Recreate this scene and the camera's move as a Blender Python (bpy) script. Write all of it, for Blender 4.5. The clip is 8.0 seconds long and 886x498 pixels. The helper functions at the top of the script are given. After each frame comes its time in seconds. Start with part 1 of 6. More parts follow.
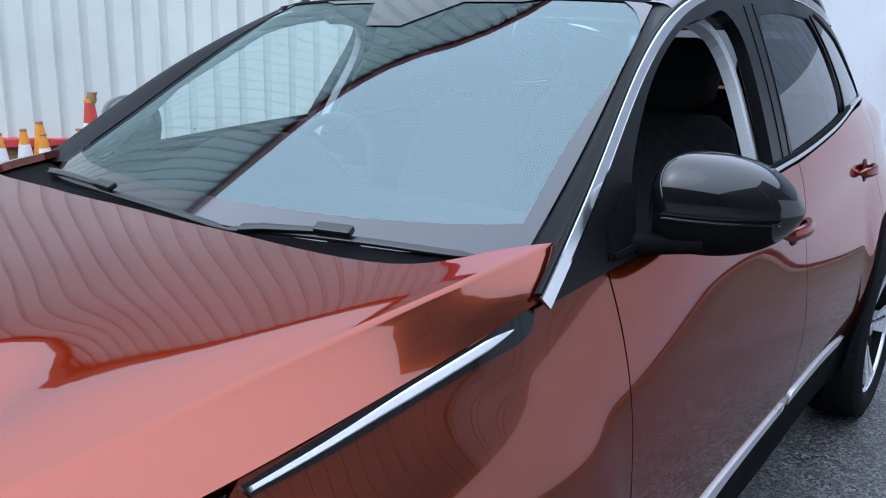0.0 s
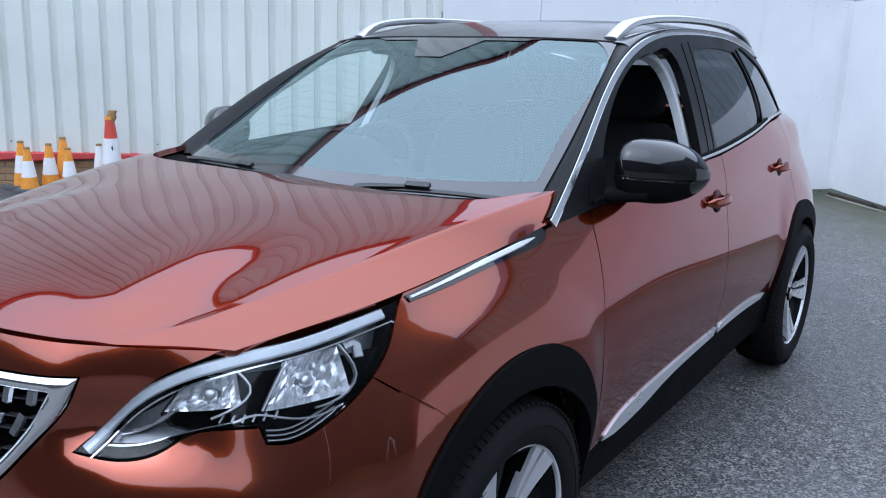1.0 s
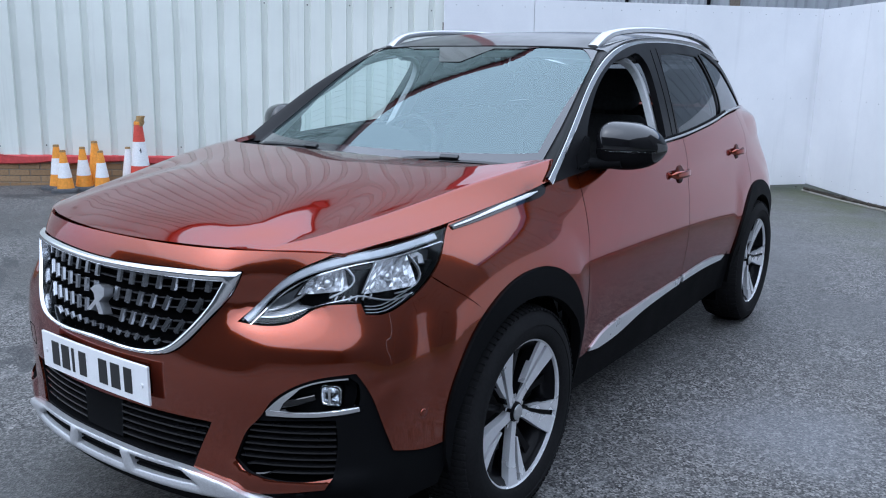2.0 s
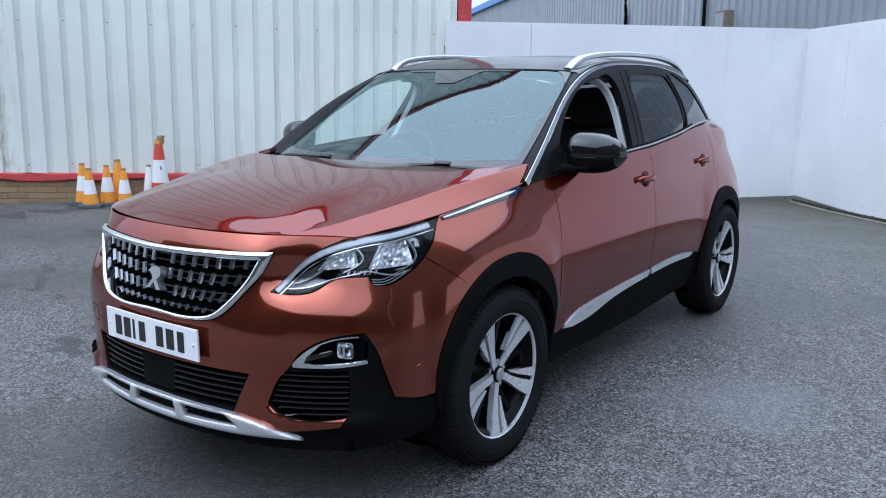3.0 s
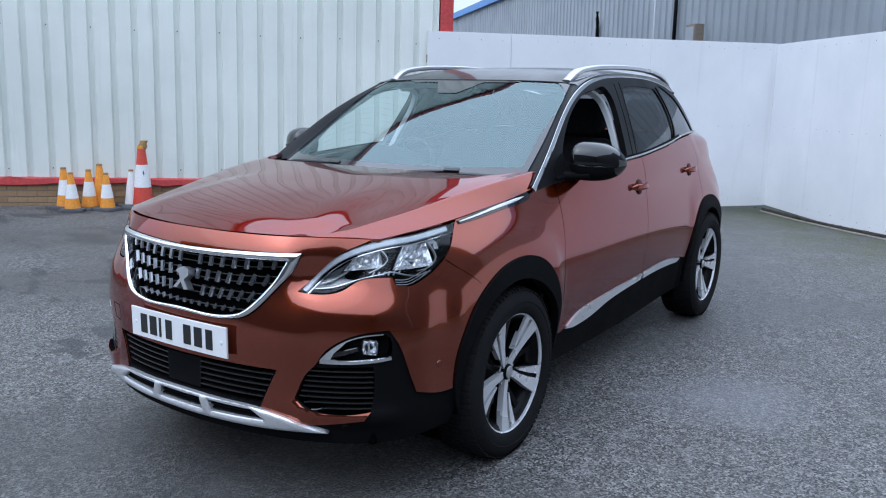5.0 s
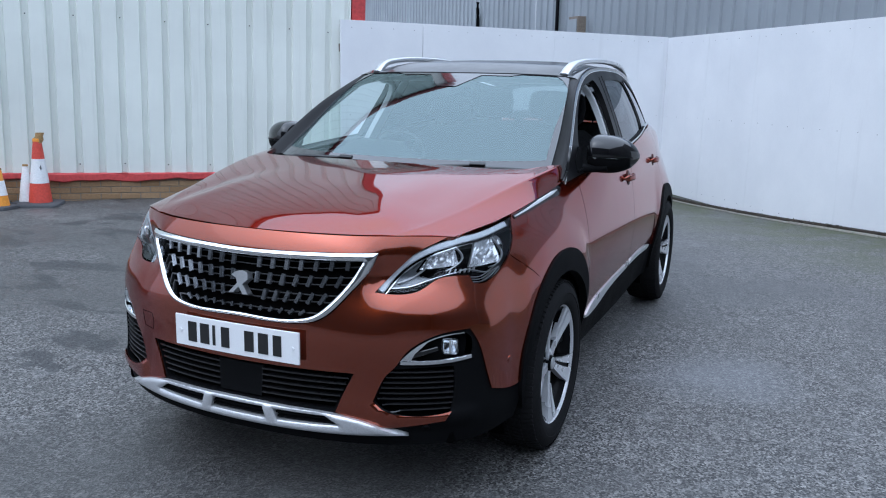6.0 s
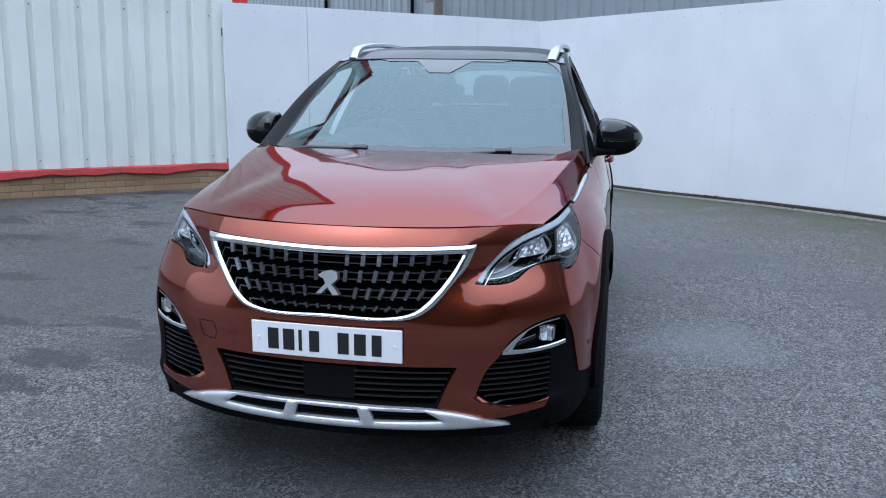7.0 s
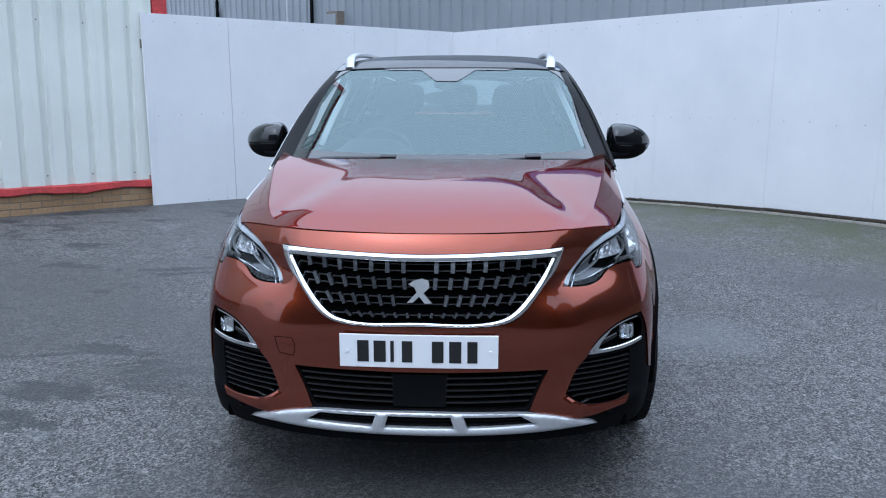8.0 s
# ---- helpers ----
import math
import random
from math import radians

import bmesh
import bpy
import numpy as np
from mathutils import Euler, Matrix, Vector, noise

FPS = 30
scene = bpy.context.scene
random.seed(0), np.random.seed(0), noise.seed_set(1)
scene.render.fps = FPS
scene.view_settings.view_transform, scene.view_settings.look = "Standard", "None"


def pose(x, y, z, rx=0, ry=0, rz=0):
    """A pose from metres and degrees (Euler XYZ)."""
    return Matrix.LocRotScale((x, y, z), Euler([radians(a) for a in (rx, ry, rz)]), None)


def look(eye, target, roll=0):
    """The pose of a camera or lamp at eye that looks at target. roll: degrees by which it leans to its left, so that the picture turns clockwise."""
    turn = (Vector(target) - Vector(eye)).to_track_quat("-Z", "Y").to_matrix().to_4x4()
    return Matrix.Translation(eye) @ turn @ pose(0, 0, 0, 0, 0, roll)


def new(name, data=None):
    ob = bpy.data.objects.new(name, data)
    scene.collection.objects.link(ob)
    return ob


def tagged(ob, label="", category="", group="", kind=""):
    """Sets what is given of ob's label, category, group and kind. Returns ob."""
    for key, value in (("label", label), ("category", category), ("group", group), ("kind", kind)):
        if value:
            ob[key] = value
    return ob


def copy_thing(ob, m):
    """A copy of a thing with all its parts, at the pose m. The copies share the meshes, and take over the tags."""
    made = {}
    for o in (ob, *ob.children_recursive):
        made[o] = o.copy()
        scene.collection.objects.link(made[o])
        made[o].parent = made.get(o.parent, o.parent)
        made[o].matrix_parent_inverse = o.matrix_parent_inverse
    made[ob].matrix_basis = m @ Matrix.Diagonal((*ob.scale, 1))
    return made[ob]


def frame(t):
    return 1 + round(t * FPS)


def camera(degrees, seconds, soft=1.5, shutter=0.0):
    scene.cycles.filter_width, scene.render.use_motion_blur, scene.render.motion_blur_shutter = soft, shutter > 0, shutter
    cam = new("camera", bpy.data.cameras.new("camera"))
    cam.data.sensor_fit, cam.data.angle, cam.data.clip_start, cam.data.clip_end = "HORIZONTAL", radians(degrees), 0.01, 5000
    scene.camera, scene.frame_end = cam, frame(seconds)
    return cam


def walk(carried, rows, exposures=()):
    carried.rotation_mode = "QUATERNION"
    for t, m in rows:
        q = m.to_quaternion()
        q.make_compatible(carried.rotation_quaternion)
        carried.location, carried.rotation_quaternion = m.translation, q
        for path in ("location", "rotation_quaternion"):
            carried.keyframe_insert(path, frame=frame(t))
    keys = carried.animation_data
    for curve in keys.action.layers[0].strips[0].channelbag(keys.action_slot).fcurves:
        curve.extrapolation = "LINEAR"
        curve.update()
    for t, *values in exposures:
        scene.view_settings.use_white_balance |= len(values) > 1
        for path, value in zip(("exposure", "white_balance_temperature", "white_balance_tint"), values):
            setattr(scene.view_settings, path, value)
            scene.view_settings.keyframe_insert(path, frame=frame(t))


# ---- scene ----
cam = camera(56.9, 8.0, soft=1.1)
PATH = [
    (0, (1.373, -0.701, 1.44), (0.194, 0.83, 0.923), 0.8),
    (0.5, (1.553, -1.086, 1.437), (0.393, 0.472, 0.958), 0.8),
    (1, (1.732, -1.471, 1.454), (0.598, 0.11, 0.993), 1.2),
    (1.3, (1.825, -1.703, 1.447), (0.696, -0.12, 0.977), 1.3),
    (1.5, (1.874, -1.848, 1.454), (0.765, -0.251, 0.989), 1.4),
    (2, (2.085, -2.154, 1.44), (0.96, -0.56, 0.998), 0.7),
    (3.5, (2.504, -2.662, 1.448), (1.36, -1.065, 1.071), 0.2),
    (4, (2.508, -2.691, 1.447), (1.367, -1.09, 1.082), 0.2),
    (4.5, (2.495, -2.707, 1.449), (1.365, -1.098, 1.083), 0.3),
    (5, (2.376, -2.786, 1.453), (1.294, -1.146, 1.076), 0.9),
    (5.2, (2.271, -2.871, 1.453), (1.23, -1.206, 1.071), 1.2),
    (6.3, (1.481, -3.187, 1.466), (0.816, -1.347, 1.055), 1.0),
    (6.5, (1.3, -3.239, 1.458), (0.719, -1.373, 1.036), 0.9),
    (7, (0.895, -3.366, 1.469), (0.5, -1.453, 1.038), 0.6),
    (7.5, (0.527, -3.403, 1.469), (0.292, -1.461, 1.05), 0.3),
    (8, (0.224, -3.469, 1.451), (0.113, -1.513, 1.048), -0.0),
]
walk(cam, [(t, look(eye, target, roll)) for t, eye, target, roll in PATH], [(0, 0.42, 5350, 10), (1.5, 0.36, 5370, 10), (4.5, 0.28, 5400, 9.5), (8, 0.17, 5280, 8)])

# ---------------------------------------------------------------- light: an overcast sky and a wide, weak sun
world = bpy.data.worlds.new("overcast_sky")
scene.world = world
world.use_nodes = True
sky_nodes = world.node_tree
sky = sky_nodes.nodes.new("ShaderNodeTexSky")
sky.sky_type = "NISHITA"
sky.sun_disc = False
sky.sun_elevation, sky.sun_rotation = radians(48), radians(200)
sky.air_density, sky.dust_density, sky.ozone_density, sky.altitude = 1.0, 6.0, 1.0, 0
pale = sky_nodes.nodes.new("ShaderNodeHueSaturation")
pale.inputs["Saturation"].default_value = 0.45
sky_nodes.links.new(sky.outputs["Color"], pale.inputs["Color"])
cloud = sky_nodes.nodes.new("ShaderNodeMix")
cloud.data_type = "RGBA"
cloud.inputs[0].default_value = 0.8
cloud.inputs[7].default_value = (9.2, 9.5, 10.0, 1)
sky_nodes.links.new(pale.outputs["Color"], cloud.inputs[6])
# an overcast sky is brightest overhead and falls to the horizon
way = sky_nodes.nodes.new("ShaderNodeTexCoord")
parts_of_way = sky_nodes.nodes.new("ShaderNodeSeparateXYZ")
sky_nodes.links.new(way.outputs["Generated"], parts_of_way.inputs[0])
fall = sky_nodes.nodes.new("ShaderNodeMapRange")
fall.inputs["To Min"].default_value, fall.inputs["To Max"].default_value = 0.58, 1.62
sky_nodes.links.new(parts_of_way.outputs["Z"], fall.inputs["Value"])
graded = sky_nodes.nodes.new("ShaderNodeMix")
graded.data_type, graded.blend_type = "RGBA", "MULTIPLY"
graded.inputs[0].default_value = 1.0
sky_nodes.links.new(cloud.outputs[2], graded.inputs[6])
sky_nodes.links.new(fall.outputs[0], graded.inputs[7])
sky_nodes.links.new(graded.outputs[2], sky_nodes.nodes["Background"].inputs["Color"])
sky_nodes.nodes["Background"].inputs["Strength"].default_value = 0.146

sun_data = bpy.data.lights.new("sun", "SUN")
sun_data.energy, sun_data.angle, sun_data.color = 0.3, radians(70), (1.0, 0.97, 0.93)
sun = new("sun", sun_data)
sun.matrix_world = look((0, 0, 20), (2.2, 6.2, 12.5))

# ---------------------------------------------------------------- materials


def material(name):
    m = bpy.data.materials.new(name)
    m.use_nodes = True
    t = m.node_tree
    return m, t, t.nodes["Principled BSDF"]


def node(t, kind, **values):
    n = t.nodes.new("ShaderNode" + kind)
    for k, v in values.items():
        n.inputs[k.replace("_", " ")].default_value = v
    return n


def mix_colour(t, fac, a, b, blend="MIX"):
    n = t.nodes.new("ShaderNodeMix")
    n.data_type, n.blend_type = "RGBA", blend
    for socket, v in ((0, fac), (6, a), (7, b)):
        if isinstance(v, (tuple, float, int)):
            n.inputs[socket].default_value = (*v, 1) if isinstance(v, tuple) else v
        else:
            t.links.new(v, n.inputs[socket])
    return n.outputs[2]


def ramp(t, fac, *stops):
    n = t.nodes.new("ShaderNodeValToRGB")
    e = n.color_ramp.elements
    for i, (p, c) in enumerate(stops):
        s = e[i] if i < 2 else e.new(p)
        s.position, s.color = p, (c, c, c, 1) if isinstance(c, (int, float)) else (*c, 1)
    t.links.new(fac, n.inputs[0])
    return n.outputs[0]


def coords(t, scale=(1, 1, 1)):
    c, m = t.nodes.new("ShaderNodeTexCoord"), t.nodes.new("ShaderNodeMapping")
    m.inputs["Scale"].default_value = scale
    t.links.new(c.outputs["Object"], m.inputs["Vector"])
    return m.outputs["Vector"]


def noise_of(t, scale, detail=4, rough=.55, stretch=(1, 1, 1), distortion=0.0):
    n = node(t, "TexNoise", Scale=scale, Detail=detail, Roughness=rough, Distortion=distortion)
    t.links.new(coords(t, stretch), n.inputs["Vector"])
    return n.outputs["Fac"]


def bump(t, shader, height, strength, distance=.01):
    n = node(t, "Bump", Strength=strength, Distance=distance)
    t.links.new(height, n.inputs["Height"])
    t.links.new(n.outputs["Normal"], shader.inputs["Normal"])


def plain(name, colour, rough=.5, metal=0.0, coat=0.0, vary=.12, grain=60, relief=0.0, dirt=0.0, spec=.5):
    """A surface of one stuff, with fine grain and large soft unevenness in colour and gloss."""
    m, t, s = material(name)
    fine, large = noise_of(t, grain, 3), noise_of(t, 3.5, 4)
    dark = tuple(c * (1 - vary) for c in colour)
    lite = tuple(min(1, c * (1 + vary)) for c in colour)
    c = mix_colour(t, ramp(t, fine, (.3, 0.0), (.7, 1.0)), dark, lite)
    c = mix_colour(t, ramp(t, large, (.35, 0.0), (.75, dirt + vary * .6)), c, tuple(x * .6 + .02 for x in colour))
    t.links.new(c, s.inputs["Base Color"])
    r = ramp(t, large, (.3, max(0, rough - .06)), (.7, min(1, rough + .08)))
    t.links.new(r, s.inputs["Roughness"])
    s.inputs["Metallic"].default_value, s.inputs["Coat Weight"].default_value = metal, coat
    s.inputs["Coat Roughness"].default_value = .03
    s.inputs["Specular IOR Level"].default_value = spec
    if relief:
        bump(t, s, fine, relief, .004)
    return m


def car_paint():
    m, t, s = material("copper_metallic_paint")
    flakes = node(t, "TexVoronoi", Scale=2600.0)
    t.links.new(coords(t), flakes.inputs["Vector"])
    c = mix_colour(t, ramp(t, flakes.outputs["Color"], (.2, .2), (.9, .8)), (.165, .0220, .0052), (.315, .0520, .0112))
    t.links.new(c, s.inputs["Base Color"])
    s.inputs["Metallic"].default_value, s.inputs["Roughness"].default_value = .92, .17
    s.inputs["Specular IOR Level"].default_value, s.inputs["Specular Tint"].default_value = .15, (.62, .17, .08, 1)
    s.inputs["Coat Weight"].default_value, s.inputs["Coat IOR"].default_value = 1.0, 1.66
    film = noise_of(t, 9, 5)
    t.links.new(ramp(t, film, (.4, .015), (.75, .05)), s.inputs["Coat Roughness"])
    return m


def thin_glass(name, tint, gloss=1.5, rough=0.0, film=0.0, shine_tint=(.94, .97, 1, 1)):
    """A thin pane: what lies behind shows through, tinted; Fresnel drives the gloss."""
    m = bpy.data.materials.new(name)
    m.use_nodes = True
    t = m.node_tree
    t.nodes.remove(t.nodes["Principled BSDF"])
    clear, shine, mix = node(t, "BsdfTransparent", Color=(*tint, 1)), node(t, "BsdfGlossy", Color=shine_tint, Roughness=rough), node(t, "MixShader")
    t.links.new(node(t, "Fresnel", IOR=gloss).outputs[0], mix.inputs[0])
    t.links.new(clear.outputs[0], mix.inputs[1])
    t.links.new(shine.outputs[0], mix.inputs[2])
    last = mix.outputs[0]
    if film:
        # a thin film of road dust
        dust, veil = node(t, "BsdfDiffuse", Color=(.62, .72, .78, 1)), node(t, "MixShader")
        t.links.new(ramp(t, noise_of(t, 2.5, 5), (.3, film * .75), (.75, film * 1.2)), veil.inputs[0])
        t.links.new(last, veil.inputs[1])
        t.links.new(dust.outputs[0], veil.inputs[2])
        last = veil.outputs[0]
    t.links.new(last, t.nodes["Material Output"].inputs["Surface"])
    return m


DAMP = (1.72, 1.42, .0)


def asphalt():
    m, t, s = material("worn_damp_asphalt")
    chips = node(t, "TexVoronoi", Scale=125.0)
    t.links.new(coords(t), chips.inputs["Vector"])
    size = node(t, "TexVoronoi", Scale=64.0)
    t.links.new(coords(t), size.inputs["Vector"])
    fine, mid, large = noise_of(t, 95, 4), noise_of(t, 2.2, 6, .6), noise_of(t, .33, 6, .6)
    c = mix_colour(t, ramp(t, chips.outputs["Color"], (.30, 0.0), (.78, 1.0)), (.0075, .0074, .0074), (.305, .297, .284))
    c = mix_colour(t, ramp(t, size.outputs["Distance"], (.0, 1.0), (.30, 0.0)), c, (.42, .41, .39))
    c = mix_colour(t, ramp(t, fine, (.35, .55), (.6, 0.0)), c, (.03, .03, .032))
    grit = noise_of(t, 26, 5, .7)
    c = mix_colour(t, ramp(t, grit, (.40, .60), (.56, 0.0)), c, (.022, .022, .024))
    c = mix_colour(t, ramp(t, noise_of(t, 7, 5, .65), (.52, 0.0), (.70, .5)), c, mix_colour(t, .5, c, (.24, .242, .245)))
    c = mix_colour(t, ramp(t, mid, (.42, 0.0), (.68, .30)), c, (.070, .068, .066))
    wet = ramp(t, large, (.48, 0.0), (.58, 1.0))
    patch = ramp(t, noise_of(t, .42, 6, .62, (1, 1.3, 1)), (.60, 0.0), (.72, 1.0))
    c = mix_colour(t, patch, c, mix_colour(t, .40, c, (.23, .228, .225)))
    c = mix_colour(t, wet, c, mix_colour(t, .55, c, (.042, .042, .042)))
    # old tar spots and a smooth damp patch beside the car, its pale sky sheen put into the colour
    tar = ramp(t, noise_of(t, 1.3, 5, .55, (1, 1.8, 1), .6), (.565, 0.0), (.60, .9))
    east = t.nodes.new("ShaderNodeSeparateXYZ")
    t.links.new(coords(t), east.inputs[0])
    lane = t.nodes.new("ShaderNodeMapRange")
    lane.inputs["From Min"].default_value, lane.inputs["From Max"].default_value = -.9, -1.6
    t.links.new(east.outputs["X"], lane.inputs["Value"])
    both_tar = node(t, "Math")
    both_tar.operation = "MULTIPLY"
    t.links.new(tar, both_tar.inputs[0])
    t.links.new(lane.outputs[0], both_tar.inputs[1])
    tar = both_tar.outputs[0]
    c = mix_colour(t, tar, c, mix_colour(t, .75, c, (.022, .023, .026)))
    spot = t.nodes.new("ShaderNodeVectorMath")
    spot.operation = "DISTANCE"
    spot.inputs[1].default_value = DAMP
    bent = t.nodes.new("ShaderNodeVectorMath")
    bent.operation = "MULTIPLY_ADD"
    bent.inputs[1].default_value = (.55, .55, 0)
    wob = node(t, "TexNoise", Scale=1.7, Detail=6.0)
    t.links.new(coords(t), wob.inputs["Vector"])
    t.links.new(wob.outputs["Color"], bent.inputs[0])
    t.links.new(coords(t, (1, 1, 0)), bent.inputs[2])
    t.links.new(bent.outputs[0], spot.inputs[0])
    damp = ramp(t, spot.outputs["Value"], (.12, .7), (.50, 0.0))
    c = mix_colour(t, damp, c, mix_colour(t, .45, c, (.18, .19, .21)))
    # moss on the strip before the white side wall
    sep = t.nodes.new("ShaderNodeSeparateXYZ")
    t.links.new(coords(t), sep.inputs[0])
    away = node(t, "Math")
    away.operation = "MULTIPLY_ADD"
    away.inputs[1].default_value = .801
    t.links.new(sep.outputs["X"], away.inputs[0])
    rest = node(t, "Math")
    rest.operation = "MULTIPLY_ADD"
    rest.inputs[1].default_value, rest.inputs[2].default_value = .599, -5.91
    t.links.new(sep.outputs["Y"], rest.inputs[0])
    t.links.new(rest.outputs[0], away.inputs[2])
    near_n = t.nodes.new("ShaderNodeMapRange")
    near_n.inputs["From Min"].default_value, near_n.inputs["From Max"].default_value = -2.1, -.15
    t.links.new(away.outputs[0], near_n.inputs["Value"])
    both = node(t, "Math")
    both.operation = "MULTIPLY"
    t.links.new(near_n.outputs[0], both.inputs[0])
    t.links.new(ramp(t, noise_of(t, 1.6, 7, .7), (.36, 0.0), (.56, 1.0)), both.inputs[1])
    c = mix_colour(t, both.outputs[0], c, mix_colour(t, fine, (.036, .043, .017), (.085, .094, .036)))
    t.links.new(c, s.inputs["Base Color"])
    r = mix_colour(t, patch, (.60, .60, .60), (.40, .40, .40))
    r = mix_colour(t, damp, r, (.34, .34, .34))
    t.links.new(mix_colour(t, wet, r, (.44, .44, .44)), s.inputs["Roughness"])
    h = mix_colour(t, .5, chips.outputs["Distance"], fine)
    bump(t, s, h, .75, .005)
    return m


def painted_boards():
    m, t, s = material("white_painted_boards")
    broad, fine = noise_of(t, .8, 6, .6), noise_of(t, 45, 4)
    streak = noise_of(t, 5.0, 4, .6, (1, 1, .06))
    c = mix_colour(t, ramp(t, broad, (.35, 0.0), (.75, 1.0)), (.80, .81, .83), (.70, .715, .745))
    c = mix_colour(t, ramp(t, streak, (.62, 0.0), (.80, .35)), c, (.50, .51, .53))
    c = mix_colour(t, ramp(t, fine, (.3, 0.0), (.9, .12)), c, (.6, .6, .62))
    t.links.new(c, s.inputs["Base Color"])
    s.inputs["Roughness"].default_value = .62
    bump(t, s, mix_colour(t, .3, fine, noise_of(t, 6, 3)), .12, .01)
    return m


def cladding_paint(name, colour, stained):
    m, t, s = material(name)
    broad, fine = noise_of(t, .6, 6, .6), noise_of(t, 90, 3)
    streak = noise_of(t, 9.0, 6, .65, (1, 1, .05))
    c = mix_colour(t, ramp(t, broad, (.35, 0.0), (.7, 1.0)), colour, tuple(x * .86 for x in colour))
    c = mix_colour(t, ramp(t, streak, (.56, 0.0), (.78, .45)), c, tuple(x * .62 for x in colour))
    if stained:
        # algae runs below a leaking gutter
        sep = t.nodes.new("ShaderNodeSeparateXYZ")
        t.links.new(coords(t), sep.inputs[0])
        span = t.nodes.new("ShaderNodeMapRange")
        span.inputs["From Min"].default_value, span.inputs["From Max"].default_value = -7.90, -7.52
        t.links.new(sep.outputs["X"], span.inputs["Value"])
        band = ramp(t, span.outputs[0], (0.0, 0.0), (.25, 1.0), (.55, .8), (1.0, 0.0))
        spots = noise_of(t, 16, 7, .75, (1, 1, .22))
        mul = node(t, "Math")
        mul.operation = "MULTIPLY"
        t.links.new(band, mul.inputs[0])
        t.links.new(ramp(t, spots, (.48, 0.0), (.66, .85)), mul.inputs[1])
        c = mix_colour(t, mul.outputs[0], c, (.36, .27, .16))
    t.links.new(c, s.inputs["Base Color"])
    t.links.new(ramp(t, broad, (.3, .38), (.8, .55)), s.inputs["Roughness"])
    bump(t, s, noise_of(t, 4, 3), .05, .02)
    return m


def brick_face():
    m, t, s = material("buff_brick")
    info = t.nodes.new("ShaderNodeObjectInfo")
    c = mix_colour(t, info.outputs["Random"], (.30, .19, .095), (.40, .27, .15))
    c = mix_colour(t, ramp(t, noise_of(t, 70, 5, .7), (.4, 0.0), (.75, .7)), c, (.17, .11, .07))
    t.links.new(c, s.inputs["Base Color"])
    s.inputs["Roughness"].default_value = .9
    bump(t, s, noise_of(t, 160, 4), .5, .004)
    return m


PAINT = car_paint()
GLOSS_BLACK = plain("gloss_black_paint", (.003, .003, .004), .3, 0, 1.0, .1, 40, 0, 0, .05)
GLOSS_BLACK.node_tree.nodes["Principled BSDF"].inputs["Coat IOR"].default_value = 1.66
ROOF_BLACK = plain("low_coat_black_roof", (.006, .006, .007), .35, 0, .45, .2, 30, 0, .2, .1)
PILLAR_BLACK = plain("satin_black_trim", (.004, .004, .005), .34, 0, 0, .15, 80, 0, 0, .18)
BAR = plain("dull_grey_grille_bar", (.060, .060, .064), .35, .5, 0, .1, 60)
TILE = plain("dark_chrome_tile", (.30, .31, .33), .22, 1.0, 0, .1, 60)
BLACK_PLASTIC = plain("grained_black_plastic", (.0046, .0048, .0056), .62, 0, 0, .2, 400, .15, 0, .035)
WIPER = plain("satin_black_wiper", (.007, .007, .008), .34, 0, .2, .1, 80)
SLAT = plain("satin_black_slat", (.006, .006, .007), .30, 0, .6, .1, 80)
BEZEL = plain("smoked_grey_bezel", (.19, .20, .215), .28, .7, 0, .08, 60)
# near black for seals, and for sheets that stand in for deep shade
DARK_VOID = plain("matt_black_shade_and_seals", (.0015, .0015, .0018), .95, 0, 0, .1, 30, 0, 0, .02)
LIGHT_BAND = plain("frosted_light_guide", (.62, .66, .70), .25, 0, .5, .05, 40)
MIRROR_FACET = plain("vacuum_silvered_reflector", (.80, .81, .83), .20, .82, 0, .08, 25)
BRIGHT = plain("brushed_bright_alloy", (.86, .87, .89), .30, .5, .3, .05, 150)
CHROME = plain("chrome", (.88, .89, .91), .10, 1.0, 0, .04, 30)
SATIN = plain("satin_silver", (.62, .63, .65), .32, .9, 0, .06, 120)
SKID = plain("silver_painted_plastic", (.62, .63, .65), .36, .6, .3, .10, 200)
ALLOY = plain("polished_alloy", (.80, .81, .84), .28, .55, .3, .05, 200)
WHEEL_BLACK = plain("gloss_black_wheel", (.003, .003, .004), .4, 0, .10, .15, 60, 0, 0, .05)
RUBBER = plain("tyre_rubber", (.008, .008, .009), .8, 0, 0, .25, 90, .2, .2, .12)
PANE = thin_glass("clear_windscreen_glass", (.78, .88, .87), 2.35, 0.0, 0.0, (.74, .92, .94, 1))
FRIT = plain("black_printed_glass_border", (.006, .006, .008), .06, 0, 1.0, .05, 30)
FRIT.node_tree.nodes["Principled BSDF"].inputs["Coat IOR"].default_value = 1.58
DARK_PANE = thin_glass("tinted_privacy_glass", (.26, .28, .29), 1.6)
LENS = thin_glass("clear_lamp_lens", (.96, .97, .98), 1.36)
FABRIC = plain("dark_seat_fabric", (.030, .031, .034), .92, 0, 0, .3, 60)
TRIM_GREY = plain("pale_grey_trim", (.52, .54, .56), .7, 0, 0, .08, 200)
DASH = plain("soft_black_dashboard", (.028, .029, .031), .7, 0, 0, .2, 60)
PLATE_WHITE = plain("reflective_white_plate", (.80, .81, .83), .35, 0, .3, .05, 300)
INK = plain("black_plate_lettering", (.012, .012, .013), .4, 0, .2, .1, 60)
GROUND = asphalt()
BOARDS = painted_boards()
CLADDING = cladding_paint("pale_grey_green_cladding", (.79, .825, .775), True)
